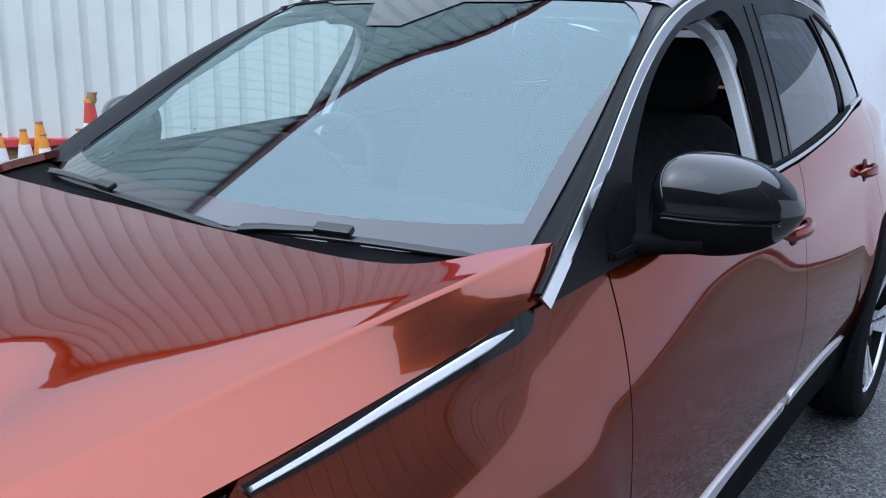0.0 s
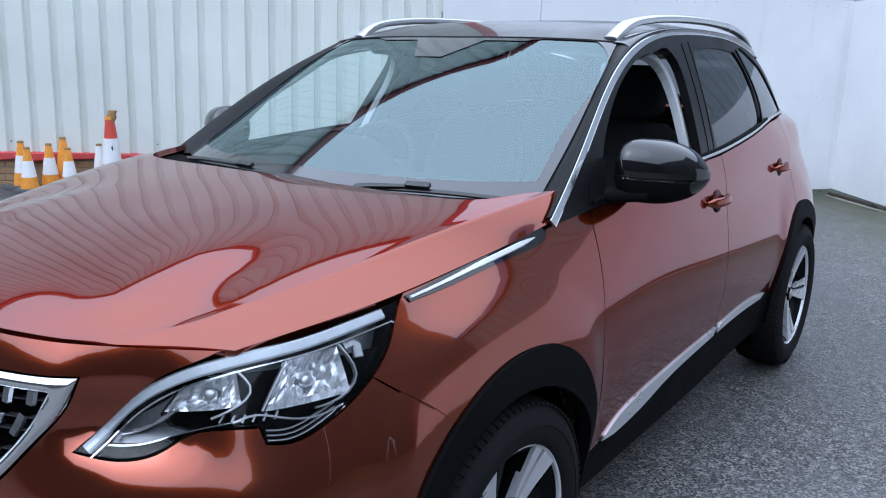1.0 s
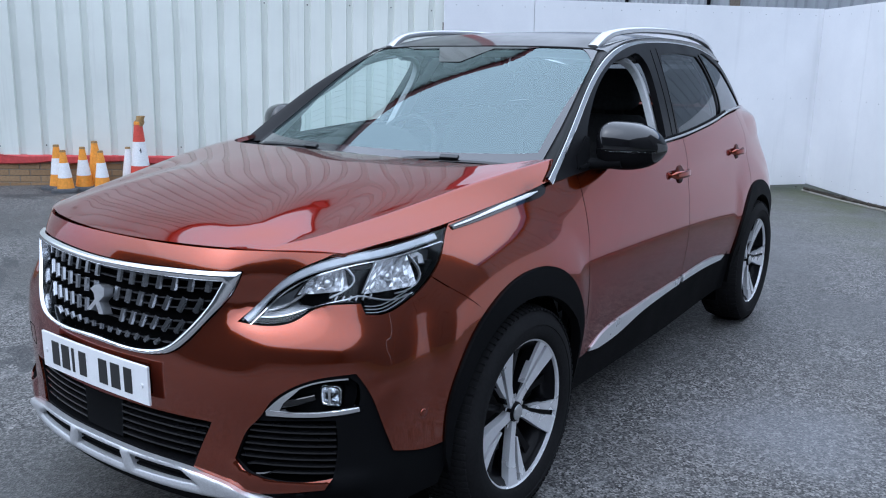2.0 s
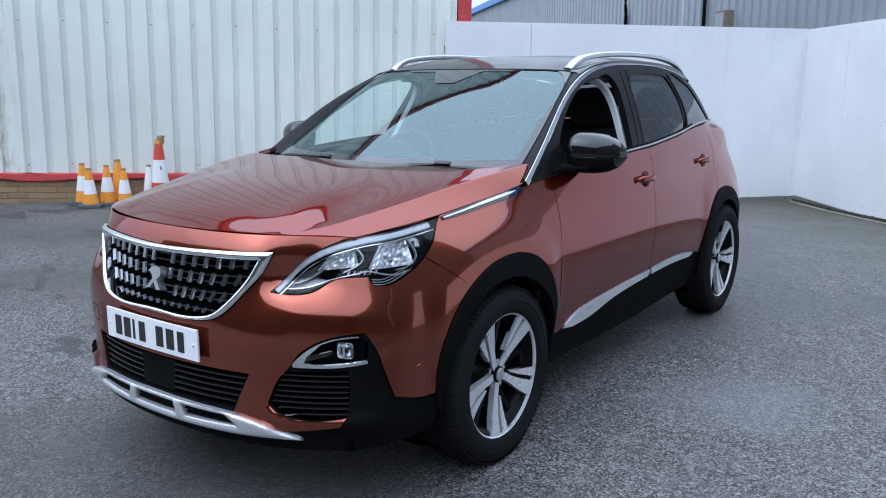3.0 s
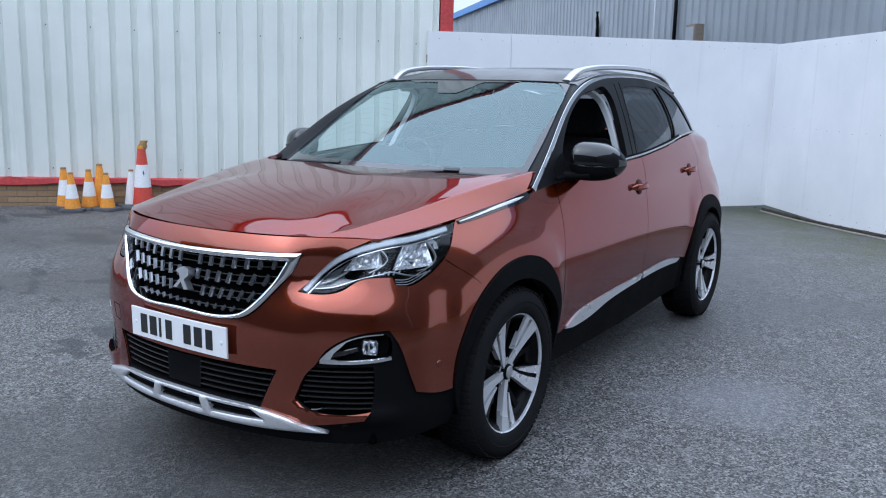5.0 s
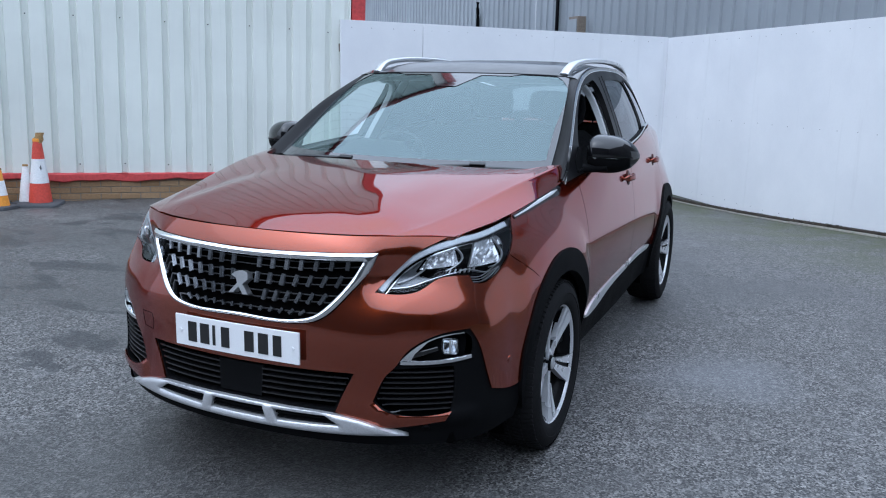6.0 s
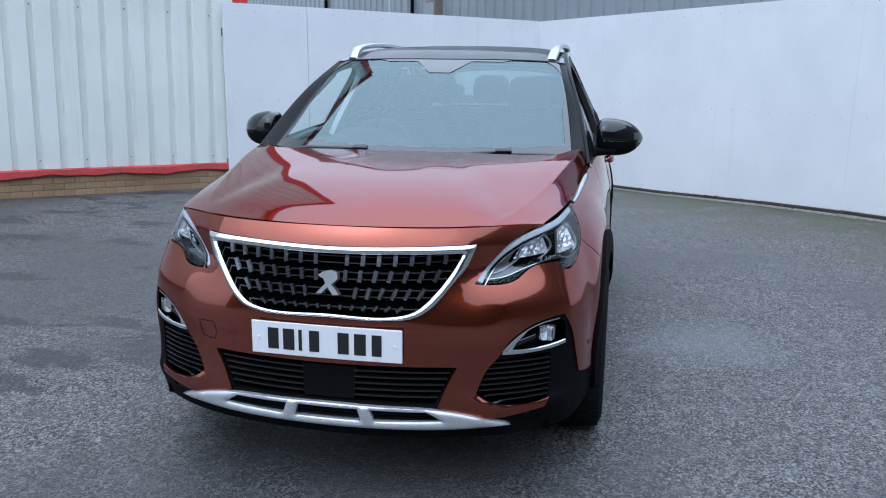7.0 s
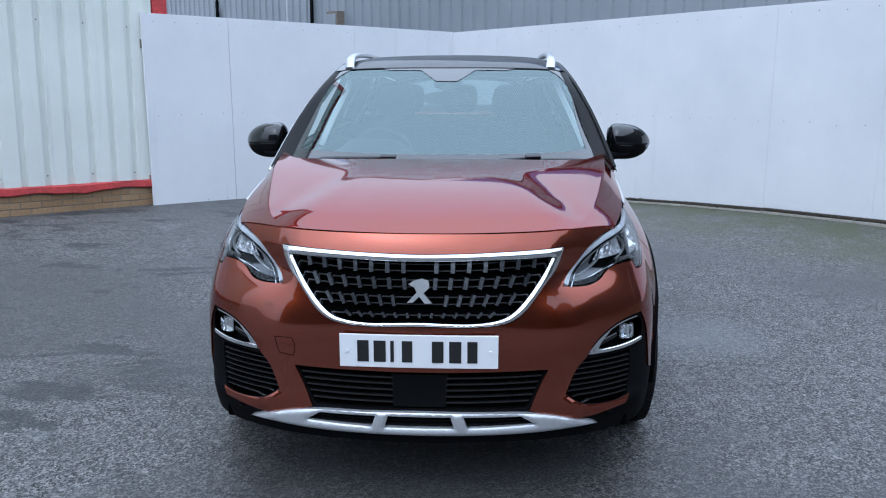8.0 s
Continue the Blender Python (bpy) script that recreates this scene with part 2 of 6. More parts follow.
GREY_CLADDING = cladding_paint("mid_grey_cladding", (.33, .36, .39), False)
EAVES_RED = plain("dark_red_eaves", (.26, .030, .034), .5, 0, 0, .2, 25, 0, .2)
DARK_CLADDING = cladding_paint("dark_reflected_cladding", (.085, .09, .095), False)
RED_TRIM = plain("faded_red_flashing", (.50, .055, .055), .5, 0, 0, .2, 25, 0, .2)
BLUE_TRIM = plain("blue_barge_board", (.10, .24, .52), .5, 0, 0, .1, 20)
FAR_WALL = plain("dark_reflected_wall", (.065, .068, .07), .9, 0, 0, .2, 6, 0, .3)
BRICK = brick_face()
MORTAR = plain("grey_mortar", (.24, .21, .17), .95, 0, 0, .2, 90, .4)
CONE_ORANGE = plain("faded_orange_plastic", (.78, .31, .03), .5, 0, 0, .15, 40, 0, .25)
CONE_RED = plain("red_plastic", (.60, .07, .045), .5, 0, 0, .15, 40, 0, .2)
CONE_WHITE = plain("white_reflective_sleeve", (.78, .79, .80), .45, 0, 0, .08, 60, 0, .15)
CONE_BASE = plain("grey_rubber_base", (.07, .073, .08), .8, 0, 0, .2, 50, .2)
ROT = plain("mouldy_brown_plastic", (.32, .20, .08), .85, 0, 0, .3, 60, .3)
TIMBER = plain("weathered_timber", (.24, .20, .16), .85, 0, 0, .2, 30, .3)
PALE_TIMBER = plain("pale_concrete_edging", (.36, .34, .30), .85, 0, 0, .2, 30, .3)
LITTER_AND_GAP = plain("leaves_and_gap_shade", (.045, .036, .026), .95, 0, 0, .3, 120, .4)
# ---------------------------------------------------------------- body surfaces of the car
# The car faces -y, its front axle stands at y = 0, x = 0 is its middle plane.


def cubic(knots, values):
    """Natural cubic spline through values (n, or n x k) at the knots; returns a function of arrays."""
    t, v = np.asarray(knots, float), np.asarray(values, float)
    flat = v.ndim == 1
    v = v.reshape(len(t), -1)
    n, h = len(t), np.diff(t)
    a, b = np.eye(n), np.zeros_like(v)
    for i in range(1, n - 1):
        a[i, i - 1:i + 2] = h[i - 1], 2 * (h[i - 1] + h[i]), h[i]
        b[i] = 6 * ((v[i + 1] - v[i]) / h[i] - (v[i] - v[i - 1]) / h[i - 1])
    m = np.linalg.solve(a, b)

    def at(q):
        q = np.asarray(q, float)
        s = np.clip(q.ravel(), t[0], t[-1])
        k = np.clip(np.searchsorted(t, s) - 1, 0, n - 2)
        p, r, w = (t[k + 1] - s)[:, None], (s - t[k])[:, None], h[k][:, None]
        y = (m[k] * p**3 + m[k + 1] * r**3) / (6 * w) + (v[k] / w - m[k] * w / 6) * p + (v[k + 1] / w - m[k + 1] * w / 6) * r
        return y.reshape(q.shape) if flat else y.reshape(q.shape + (v.shape[1],))

    return at


def chords(points):
    p = np.asarray(points, float)
    return np.r_[0, np.cumsum(np.linalg.norm(np.diff(p, axis=0), axis=1))]


# plan of the lower body at bumper height, from the middle of the nose round to the tail
PLAN = [(0, -.915), (.2, -.904), (.4, -.868), (.577, -.802), (.70, -.727), (.775, -.655), (.822, -.56), (.847, -.46), (.866, -.33), (.882, -.12),
        (.890, .15), (.895, .5), (.896, 1.0), (.894, 1.6), (.888, 2.2), (.875, 2.7), (.845, 3.08), (.78, 3.3), (.62, 3.43), (.3, 3.49), (0, 3.5)]
plan_u = chords(PLAN)
# carried past the middle on both ends, so that the nose and tail are smooth
plan_at = cubic(np.r_[-plan_u[2:0:-1], plan_u, 2 * plan_u[-1] - plan_u[-2:-4:-1]], [(-x, y) for x, y in PLAN[2:0:-1]] + PLAN + [(-x, y) for x, y in PLAN[-2:-4:-1]])
U_END = plan_u[-1]
fine_u = np.linspace(0, U_END, 2400)
fine_plan = plan_at(fine_u)


def u_of_x(x):
    return float(np.interp(x, fine_plan[:900, 0], fine_u[:900]))


def u_of_y(y):
    return float(np.interp(y, fine_plan[300:, 1], fine_u[300:]))


# how far the skin stands off the plan outwards, by height, at stations round the car
LEVELS = [.20, .32, .43, .55, .66, .75, .83, .90, .96, 1.03, 1.12, 1.22]
STATIONS = [
    (0.0, [-.03, .004, .004, .004, .0, -.018, -.036, -.055, -.085, -.15, -.25, -0.350]),
    (u_of_x(.25), [-.03, .004, .003, .003, .0, -.018, -.036, -.055, -.083, -.14, -.25, -0.350]),
    (u_of_x(.47), [-.03, .002, .0, .002, -.003, -.030, -.050, -.060, -.090, -.14, -.25, -0.350]),
    (u_of_x(.62), [-.03, .0, .0, .0, -.006, -.035, -.065, -.085, -.108, -.15, -.25, -0.350]),
    (u_of_x(.76), [-.03, .0, .0, .0, -.008, -.035, -.066, -.095, -.125, -.17, -.25, -0.350]),
    (u_of_y(-.46), [-.03, .0, .0, .0, -.006, -.025, -.055, -.09, -.128, -.17, -.25, -0.350]),
    (u_of_y(-.25), [-.04, -.01, .0, .0, -.004, -.014, -.036, -.070, -.114, -.165, -.25, -0.350]),
    (u_of_y(.0), [-.05, -.02, .0, .0, -.001, -.008, -.026, -.054, -.090, -.138, -.20, -0.300]),
    (u_of_y(.3), [-.07, -.04, -.02, .0, .002, -.004, -.018, -.040, -.066, -.103, -.16, -0.250]),
    (u_of_y(.7), [-.08, -.055, -.035, -.012, .0, -.004, -.015, -.028, -.040, -.056, -0.086, -0.128]),
    (u_of_y(1.5), [-.08, -.055, -.037, -.016, -.002, -.004, -.015, -.028, -.038, -.048, -0.073, -0.116]),
    (u_of_y(2.2), [-.08, -.05, -.03, -.006, .0, -.006, -.022, -.042, -.058, -.066, -0.090, -0.133]),
    (u_of_y(2.7), [-.05, -.02, .0, .005, .003, -.008, -.028, -.052, -.070, -.084, -0.115, -0.168]),
    (u_of_y(3.1), [-.04, -.01, .0, .0, .0, -.01, -.03, -.055, -.08, -.105, -0.145, -0.220]),
    (U_END, [-.04, .0, .02, .03, .0, -.04, -.06, -.07, -.08, -.10, -.13, -0.200])]
stand_rows = [cubic(LEVELS, row) for _, row in STATIONS]
stand_u = [u for u, _ in STATIONS]


def ease(x):
    x = np.clip(x, 0, 1)
    return x * x * (3 - 2 * x)


def pressings(a, y, z):
    """Forms pressed into the skin: the hollow between grille and lamp, the shelf below the lamp, the lip under the side grille, the flared arches."""
    wide = np.where(z > .812, .085, .034)
    hollow = -.027 * np.exp(-((z - .812) / wide)**2) * ease((a - .44) / .09) * ease((.80 - a) / .22)
    shelf = .006 * np.exp(-((z - .720) / .045)**2) * ease((a - .50) / .10) * ease((.95 - a) / .12)
    foot_line = np.interp(a, [.50, .60, .85], [.412, .384, .382])
    lip = .011 * ease((foot_line - z) / .022) * ease((z - .300) / .03) * ease((a - .47) / .06) * ease((.90 - a) / .08)
    flare = 0.0
    for centre, amount in ((0.0, .016), (2.68, .012)):
        r = np.hypot(y - centre, z - .345)
        flare = flare + amount * ease((.66 - r) / .17) * ease((.47 - np.abs(y - centre)) / .14) * ease((a - .9) / .12)
    return hollow + shelf + lip + flare


def skirt(u, z):
    """Lower body skin: u runs along the plan (negative on the car's other side), z is the height."""
    u, z = np.broadcast_arrays(np.asarray(u, float), np.asarray(z, float))
    side, a = np.sign(u) + (u == 0), np.abs(u).ravel()
    zz = z.ravel()
    rows = np.array([f(zz) for f in stand_rows])
    # cubic blend between the stations
    k = np.clip(np.searchsorted(stand_u, a) - 1, 0, len(stand_u) - 2)
    su = np.array(stand_u)
    slope = np.gradient(rows, su, axis=0)
    slope[0] = 0
    w = (su[k + 1] - su[k])
    s = (a - su[k]) / w
    i = np.arange(len(a))
    off = ((2 * s**3 - 3 * s**2 + 1) * rows[k, i] + (s**3 - 2 * s**2 + s) * w * slope[k, i]
           + (-2 * s**3 + 3 * s**2) * rows[k + 1, i] + (s**3 - s**2) * w * slope[k + 1, i])
    p = plan_at(a)
    d = plan_at(a + 1e-3) - plan_at(a - 1e-3)
    n = np.stack([d[:, 1], -d[:, 0]], 1)
    n /= np.linalg.norm(n, axis=1)[:, None] + 1e-12
    q = p + n * (off + pressings(a, p[:, 1], zz))[:, None]
    return np.stack([(q[:, 0] * side.ravel()).reshape(u.shape), q[:, 1].reshape(u.shape), z], -1)


def loft(curves, stops, n=24):
    """A smooth sheet through curves: s in 0..1 across them (at the stops), v in 0..1 along each."""
    lines = []
    for c in curves:
        c = np.asarray(c, float)
        t = chords(c)
        lines.append(cubic(t / t[-1], c)(np.linspace(0, 1, n)))
    along = cubic(np.linspace(0, 1, n), np.stack(lines, 1).reshape(n, -1))

    def at(s, v):
        s, v = np.broadcast_arrays(np.asarray(s, float), np.asarray(v, float))
        side, a = np.sign(s) + (s == 0), np.abs(s).ravel()
        net = along(v.ravel()).reshape(-1, len(lines), 3)
        st = np.array(stops)
        slope = np.gradient(net, st, axis=1)
        slope[:, 0, 1:] = 0
        k = np.clip(np.searchsorted(st, a) - 1, 0, len(st) - 2)
        w = st[k + 1] - st[k]
        q = ((a - st[k]) / w)[:, None]
        i = np.arange(len(a))
        w = w[:, None]
        p = ((2 * q**3 - 3 * q**2 + 1) * net[i, k] + (q**3 - 2 * q**2 + q) * w * slope[i, k]
             + (-2 * q**3 + 3 * q**2) * net[i, k + 1] + (q**3 - q**2) * w * slope[i, k + 1])
        p[:, 0] *= side.ravel()
        return p.reshape(s.shape + (3,))

    return at


# bonnet: lines from its front edge to the windscreen, from the middle outwards
BONNET_INNER = [(.40, -.765, .959), (.43, -.665, .988), (.485, -.46, 1.024), (.545, -.18, 1.069), (.60, .05, 1.100), (.64, .170, 1.113)]
BONNET_CREASE = [(.505, -.725, .960), (.565, -.60, .985), (.618, -.43, 1.010), (.676, -.16, 1.055), (.724, .11, 1.095), (.754, .388, 1.122)]
BONNET_EDGE = [(.672, -.60, .952), (.70, -.49, .963), (.735, -.32, .979), (.765, -.03, 1.011), (.779, .18, 1.036), (.797, .335, 1.066)]


def between(a, b, t, lift=0.0):
    return [tuple(p + (q - p) * t + (lift if k == 2 else 0) for k, (p, q) in enumerate(zip(c, d))) for c, d in zip(a, b)]


bonnet = loft([
    [(0, -.83, .958), (0, -.74, .992), (0, -.55, 1.036), (0, -.25, 1.083), (0, .0, 1.108), (0, .12, 1.115)],
    [(.2, -.812, .958), (.205, -.72, .992), (.215, -.53, 1.035), (.235, -.24, 1.082), (.25, .0, 1.107), (.26, .12, 1.115)],
    BONNET_INNER,
    between(BONNET_INNER, BONNET_CREASE, .72, .0015),
    between(BONNET_INNER, BONNET_CREASE, .94, .0004),
    BONNET_CREASE,
    between(BONNET_CREASE, BONNET_EDGE, .07, .0003),
    between(BONNET_CREASE, BONNET_EDGE, .32, .0020),
    between(BONNET_CREASE, BONNET_EDGE, .65, .0028),
    BONNET_EDGE],
    [0, .26, .53, .70, .750, .765, .781, .84, .92, 1])
bonnet_plain = bonnet


def bonnet(s, v):
    """The raised middle of the bonnet, with a soft shoulder that falls to a flatter side, rolled down to the nose."""
    p = np.array(bonnet_plain(s, v), float)
    x, y = np.abs(p[..., 0]), p[..., 1]
    d = x - np.interp(y, [-.65, -.45, -.15], [.50, .435, .395])
    grow = np.clip((-.12 - y) / .36, 0, 1)
    grow = grow * grow * (3 - 2 * grow)
    edge = np.clip((.80 - x - .35 * np.clip(-.45 - y, 0, 1)) / .2, 0, 1)
    nose_fade = np.clip((np.interp(x, [0, .2, .4, .5, .67], [.83, .812, .765, .725, .60]) + y) / .12, 0, 1)
    nose_fade = nose_fade * nose_fade * (3 - 2 * nose_fade)
    p[..., 2] += nose_fade * edge * grow * (.0045 * np.exp(-((d + .085) / .075)**2) - .0058 * np.exp(-((d - .05) / .065)**2))
    p[..., 2] += nose_fade * .011 * np.exp(-((y + .49) / .20)**2) * (lambda f: f * f * (3 - 2 * f))(np.clip((.56 - x) / .24, 0, 1))
    return p


# windscreen: lines from the scuttle to the roof
windscreen = loft([
    [(0, .20, 1.085), (0, .46, 1.245), (0, .72, 1.393), (0, .985, 1.516)],
    [(.24, .212, 1.085), (.225, .47, 1.245), (.21, .73, 1.393), (.20, .99, 1.516)],
    [(.48, .255, 1.087), (.455, .505, 1.242), (.425, .76, 1.391), (.40, 1.008, 1.513)],
    [(.66, .335, 1.092), (.63, .57, 1.235), (.59, .81, 1.382), (.545, 1.045, 1.507)],
    [(.712, .376, 1.095), (.682, .60, 1.231), (.64, .835, 1.378), (.592, 1.062, 1.503)]],
    [0, .33, .66, .92, 1])

# the flanks above the belt: x as a function of y and z
belt_x = cubic([.2, .6, 1.2, 1.7, 2.2, 2.6, 2.9, 3.2], [.782, .82, .838, .836, .815, .775, .725, .64])


def flank(y, z, side=1):
    y, z = np.broadcast_arrays(np.asarray(y, float), np.asarray(z, float))
    d = z - 1.07
    return np.stack([side * (belt_x(y) - .40 * d - .17 * np.abs(d) * d), y, z], -1)


# the line of the bright strip from the wing up the front pillar and over the side windows
STRIP = [(.291, 1.055), (.5, 1.192), (.75, 1.348), (1.0, 1.458), (1.25, 1.521), (1.5, 1.548), (1.9, 1.555), (2.3, 1.537), (2.65, 1.49)]
strip_z = cubic([p[0] for p in STRIP], [p[1] for p in STRIP])

# roof
roof = loft([
    [(0, .985, 1.516), (0, 1.2, 1.562), (0, 1.7, 1.605), (0, 2.3, 1.598), (0, 2.9, 1.545), (0, 3.12, 1.51)],
    [(.25, .99, 1.516), (.25, 1.2, 1.560), (.26, 1.7, 1.602), (.26, 2.3, 1.594), (.25, 2.9, 1.542), (.24, 3.11, 1.508)],
    [(.45, 1.012, 1.512), (.47, 1.2, 1.552), (.48, 1.7, 1.588), (.47, 2.3, 1.580), (.45, 2.85, 1.525), (.43, 3.02, 1.482)],
    [(.57, 1.05, 1.506), (.575, 1.2, 1.535), (.585, 1.7, 1.568), (.57, 2.3, 1.557), (.53, 2.75, 1.504), (.50, 2.93, 1.448)]],
    [0, .42, .78, 1])

# ---------------------------------------------------------------- mesh tools
from mathutils import geometry


def thing(name, label, category, group="", kind=""):
    return tagged(new(name), label, category, group, kind)


def mesh_part(name, verts, faces, mat, parent, label="", smooth=False, normals=None):
    """One mesh object from points and faces, under its parent (which stands at the world's origin)."""
    me = bpy.data.meshes.new(name)
    me.from_pydata([tuple(map(float, v)) for v in verts], [], faces)
    me.materials.append(mat)
    if smooth or normals is not None:
        me.polygons.foreach_set("use_smooth", [True] * len(me.polygons))
    if normals is not None:
        me.normals_split_custom_set_from_vertices([tuple(map(float, n)) for n in normals])
    ob = new(name, me)
    if parent is not None:
        ob.parent = parent
    if label:
        ob["label"] = label
    return ob


def part(name, bm, mat, parent, label="", smooth=False):
    me = bpy.data.meshes.new(name)
    bmesh.ops.recalc_face_normals(bm, faces=bm.faces)
    bm.to_mesh(me)
    bm.free()
    me.materials.append(mat)
    if smooth:
        me.polygons.foreach_set("use_smooth", [True] * len(me.polygons))
    ob = new(name, me)
    if parent is not None:
        ob.parent = parent
    if label:
        ob["label"] = label
    return ob


def add_box(bm, size, m=Matrix(), bevel=0.0):
    v = bmesh.ops.create_cube(bm, size=1, matrix=m @ Matrix.Diagonal((*size, 1)))["verts"]
    if bevel:
        e = list({e for q in v for e in q.link_edges})
        bmesh.ops.bevel(bm, geom=e, offset=bevel, segments=2, affect="EDGES", profile=.5)
    return v


def box(name, size, m, mat, parent, bevel=0.0, label=""):
    bm = bmesh.new()
    add_box(bm, size, m, bevel)
    return part(name, bm, mat, parent, label)


def rings(loops, closed_ends=True):
    """Points and faces of a tube of loops, all with the same count of points."""
    n, verts, faces = len(loops[0]), [p for l in loops for p in l], []
    for i in range(len(loops) - 1):
        for j in range(n):
            k = (j + 1) % n
            faces.append((i * n + j, i * n + k, (i + 1) * n + k, (i + 1) * n + j))
    if closed_ends:
        faces.append(tuple(reversed(range(n))))
        faces.append(tuple(range((len(loops) - 1) * n, len(loops) * n)))
    return verts, faces


def tube(points, radius, n=10):
    """Points and faces of a round bar along points; radius may be a list."""
    p = [Vector(q) for q in points]
    loops = []
    for i, q in enumerate(p):
        d = (p[min(i + 1, len(p) - 1)] - p[max(i - 1, 0)]).normalized()
        a = d.cross(Vector((0, 0, 1)) if abs(d.z) < .9 else Vector((1, 0, 0))).normalized()
        b = d.cross(a)
        r = radius[i] if isinstance(radius, (list, tuple)) else radius
        loops.append([tuple(q + (a * math.cos(2 * math.pi * k / n) + b * math.sin(2 * math.pi * k / n)) * r) for k in range(n)])
    return rings(loops)


def smooth_line(points, sharp=(), closed=True, step=.018):
    """A dense outline through points, rounded between the sharp ones (indices)."""
    p = np.asarray(points, float)
    n = len(p)
    cuts = sorted(sharp) or [0]
    if closed:
        spans = [[(cuts[i] + k) % n for k in range((cuts[(i + 1) % len(cuts)] - cuts[i] - 1) % n + 2)] for i in range(len(cuts))]
    else:
        cuts = sorted({0, n - 1, *cuts})
        spans = [list(range(a, b + 1)) for a, b in zip(cuts, cuts[1:])]
    out = []
    for s in spans:
        q = p[s]
        t = chords(q)
        m = max(1, int(math.ceil(t[-1] / step)))
        w = np.linspace(0, t[-1], m + 1)
        q = cubic(t, q)(w) if len(s) > 2 else q[0] + (q[1] - q[0]) * (w / t[-1])[:, None]
        out.append(q[:-1])
    if not closed:
        out.append(p[-1:])
    return np.concatenate(out)


def within(poly, pts):
    x, y = pts[:, 0], pts[:, 1]
    a, b = poly, np.roll(poly, -1, 0)
    hit = np.zeros(len(pts), bool)
    for (x0, y0), (x1, y1) in zip(a, b):
        if y0 != y1:
            c = (y0 > y) != (y1 > y)
            hit ^= c & (x < (x1 - x0) * (y - y0) / (y1 - y0) + x0)
    return hit


def area(p):
    return .5 * float(np.sum(p[:, 0] * np.roll(p[:, 1], -1) - np.roll(p[:, 0], -1) * p[:, 1]))


def shrink(p, g):
    """An outline drawn in by g (out where g is negative)."""
    p = p if area(p) > 0 else p[::-1]
    d = np.roll(p, -1, 0) - np.roll(p, 1, 0)
    d /= np.linalg.norm(d, axis=1)[:, None] + 1e-12
    return p + np.stack([-d[:, 1], d[:, 0]], 1) * g


def normals_of(surf, a, b, ea=1e-3, eb=1e-3):
    n = np.cross(surf(a + ea, b) - surf(a - ea, b), surf(a, b + eb) - surf(a, b - eb))
    return n / (np.linalg.norm(n, axis=-1)[..., None] + 1e-12)


def raised(surf, d):
    """The sheet that lies d outside surf."""
    def at(a, b):
        a, b = np.broadcast_arrays(np.asarray(a, float), np.asarray(b, float))
        return surf(a, b) + normals_of(surf, a, b) * d
    return at


def sheet(surf, outer, holes=(), h=.03, scale=(1, 1), thick=.012, gap=.002):
    """A curved panel cut out of surf by outlines in its own two coordinates, with turned-in edges. Outward is surf's normal."""
    sc = np.array(scale, float)
    ring0 = shrink(np.asarray(outer, float) * sc, gap)
    inner = [shrink(np.asarray(q, float) * sc, -gap) for q in holes]
    outlines = [ring0] + inner
    lo, hi = ring0.min(0), ring0.max(0)
    gx, gy = np.meshgrid(np.arange(lo[0] + h * .37, hi[0], h), np.arange(lo[1] + h * .41, hi[1], h), indexing="ij")
    g = np.stack([gx.ravel(), gy.ravel()], 1)
    g = g[within(ring0, g)]
    for q in inner:
        g = g[~within(q, g)]
    edge_pts = np.concatenate(outlines)
    if len(g):
        near = np.array([np.min(np.sum((edge_pts - p)**2, 1)) for p in g])
        g = g[near > (h * .42)**2]
    pts = np.concatenate([edge_pts, g]) if len(g) else edge_pts
    edges, start = [], 0
    for q in outlines:
        edges += [(start + i, start + (i + 1) % len(q)) for i in range(len(q))]
        start += len(q)
    v2, _, tri, _, _, _ = geometry.delaunay_2d_cdt([Vector(p) for p in pts], edges, [], 0, 1e-7, False)
    v2 = np.array([tuple(v) for v in v2])
    cen = np.array([v2[list(f)].mean(0) for f in tri])
    ok = within(ring0, cen)
    for q in inner:
        ok &= ~within(q, cen)
    tri = [tuple(f) for f, k in zip(tri, ok) if k]
    uv = v2 / sc
    ea, eb = 1e-3 / sc[0], 1e-3 / sc[1]
    p, n = surf(uv[:, 0], uv[:, 1]), normals_of(surf, uv[:, 0], uv[:, 1], ea, eb)
    verts, norms, faces = [tuple(q) for q in p], [tuple(q) for q in n], list(tri)
    if thick:
        for k, q in enumerate(outlines):
            w = q / sc
            top, nn = surf(w[:, 0], w[:, 1]), normals_of(surf, w[:, 0], w[:, 1], ea, eb)
            low = top - nn * thick
            t = np.roll(top, -1, 0) - np.roll(top, 1, 0)
            out = np.cross(t, nn)
            out /= np.linalg.norm(out, axis=1)[:, None] + 1e-12
            if k:
                out = -out
            b, m = len(verts), len(q)
            verts += [tuple(x) for x in top] + [tuple(x) for x in low]
            norms += [tuple(x) for x in out] * 2
            for i in range(m):
                j = (i + 1) % m
                faces.append((b + i, b + m + i, b + m + j, b + j) if not k else (b + i, b + j, b + m + j, b + m + i))
    return verts, faces, norms


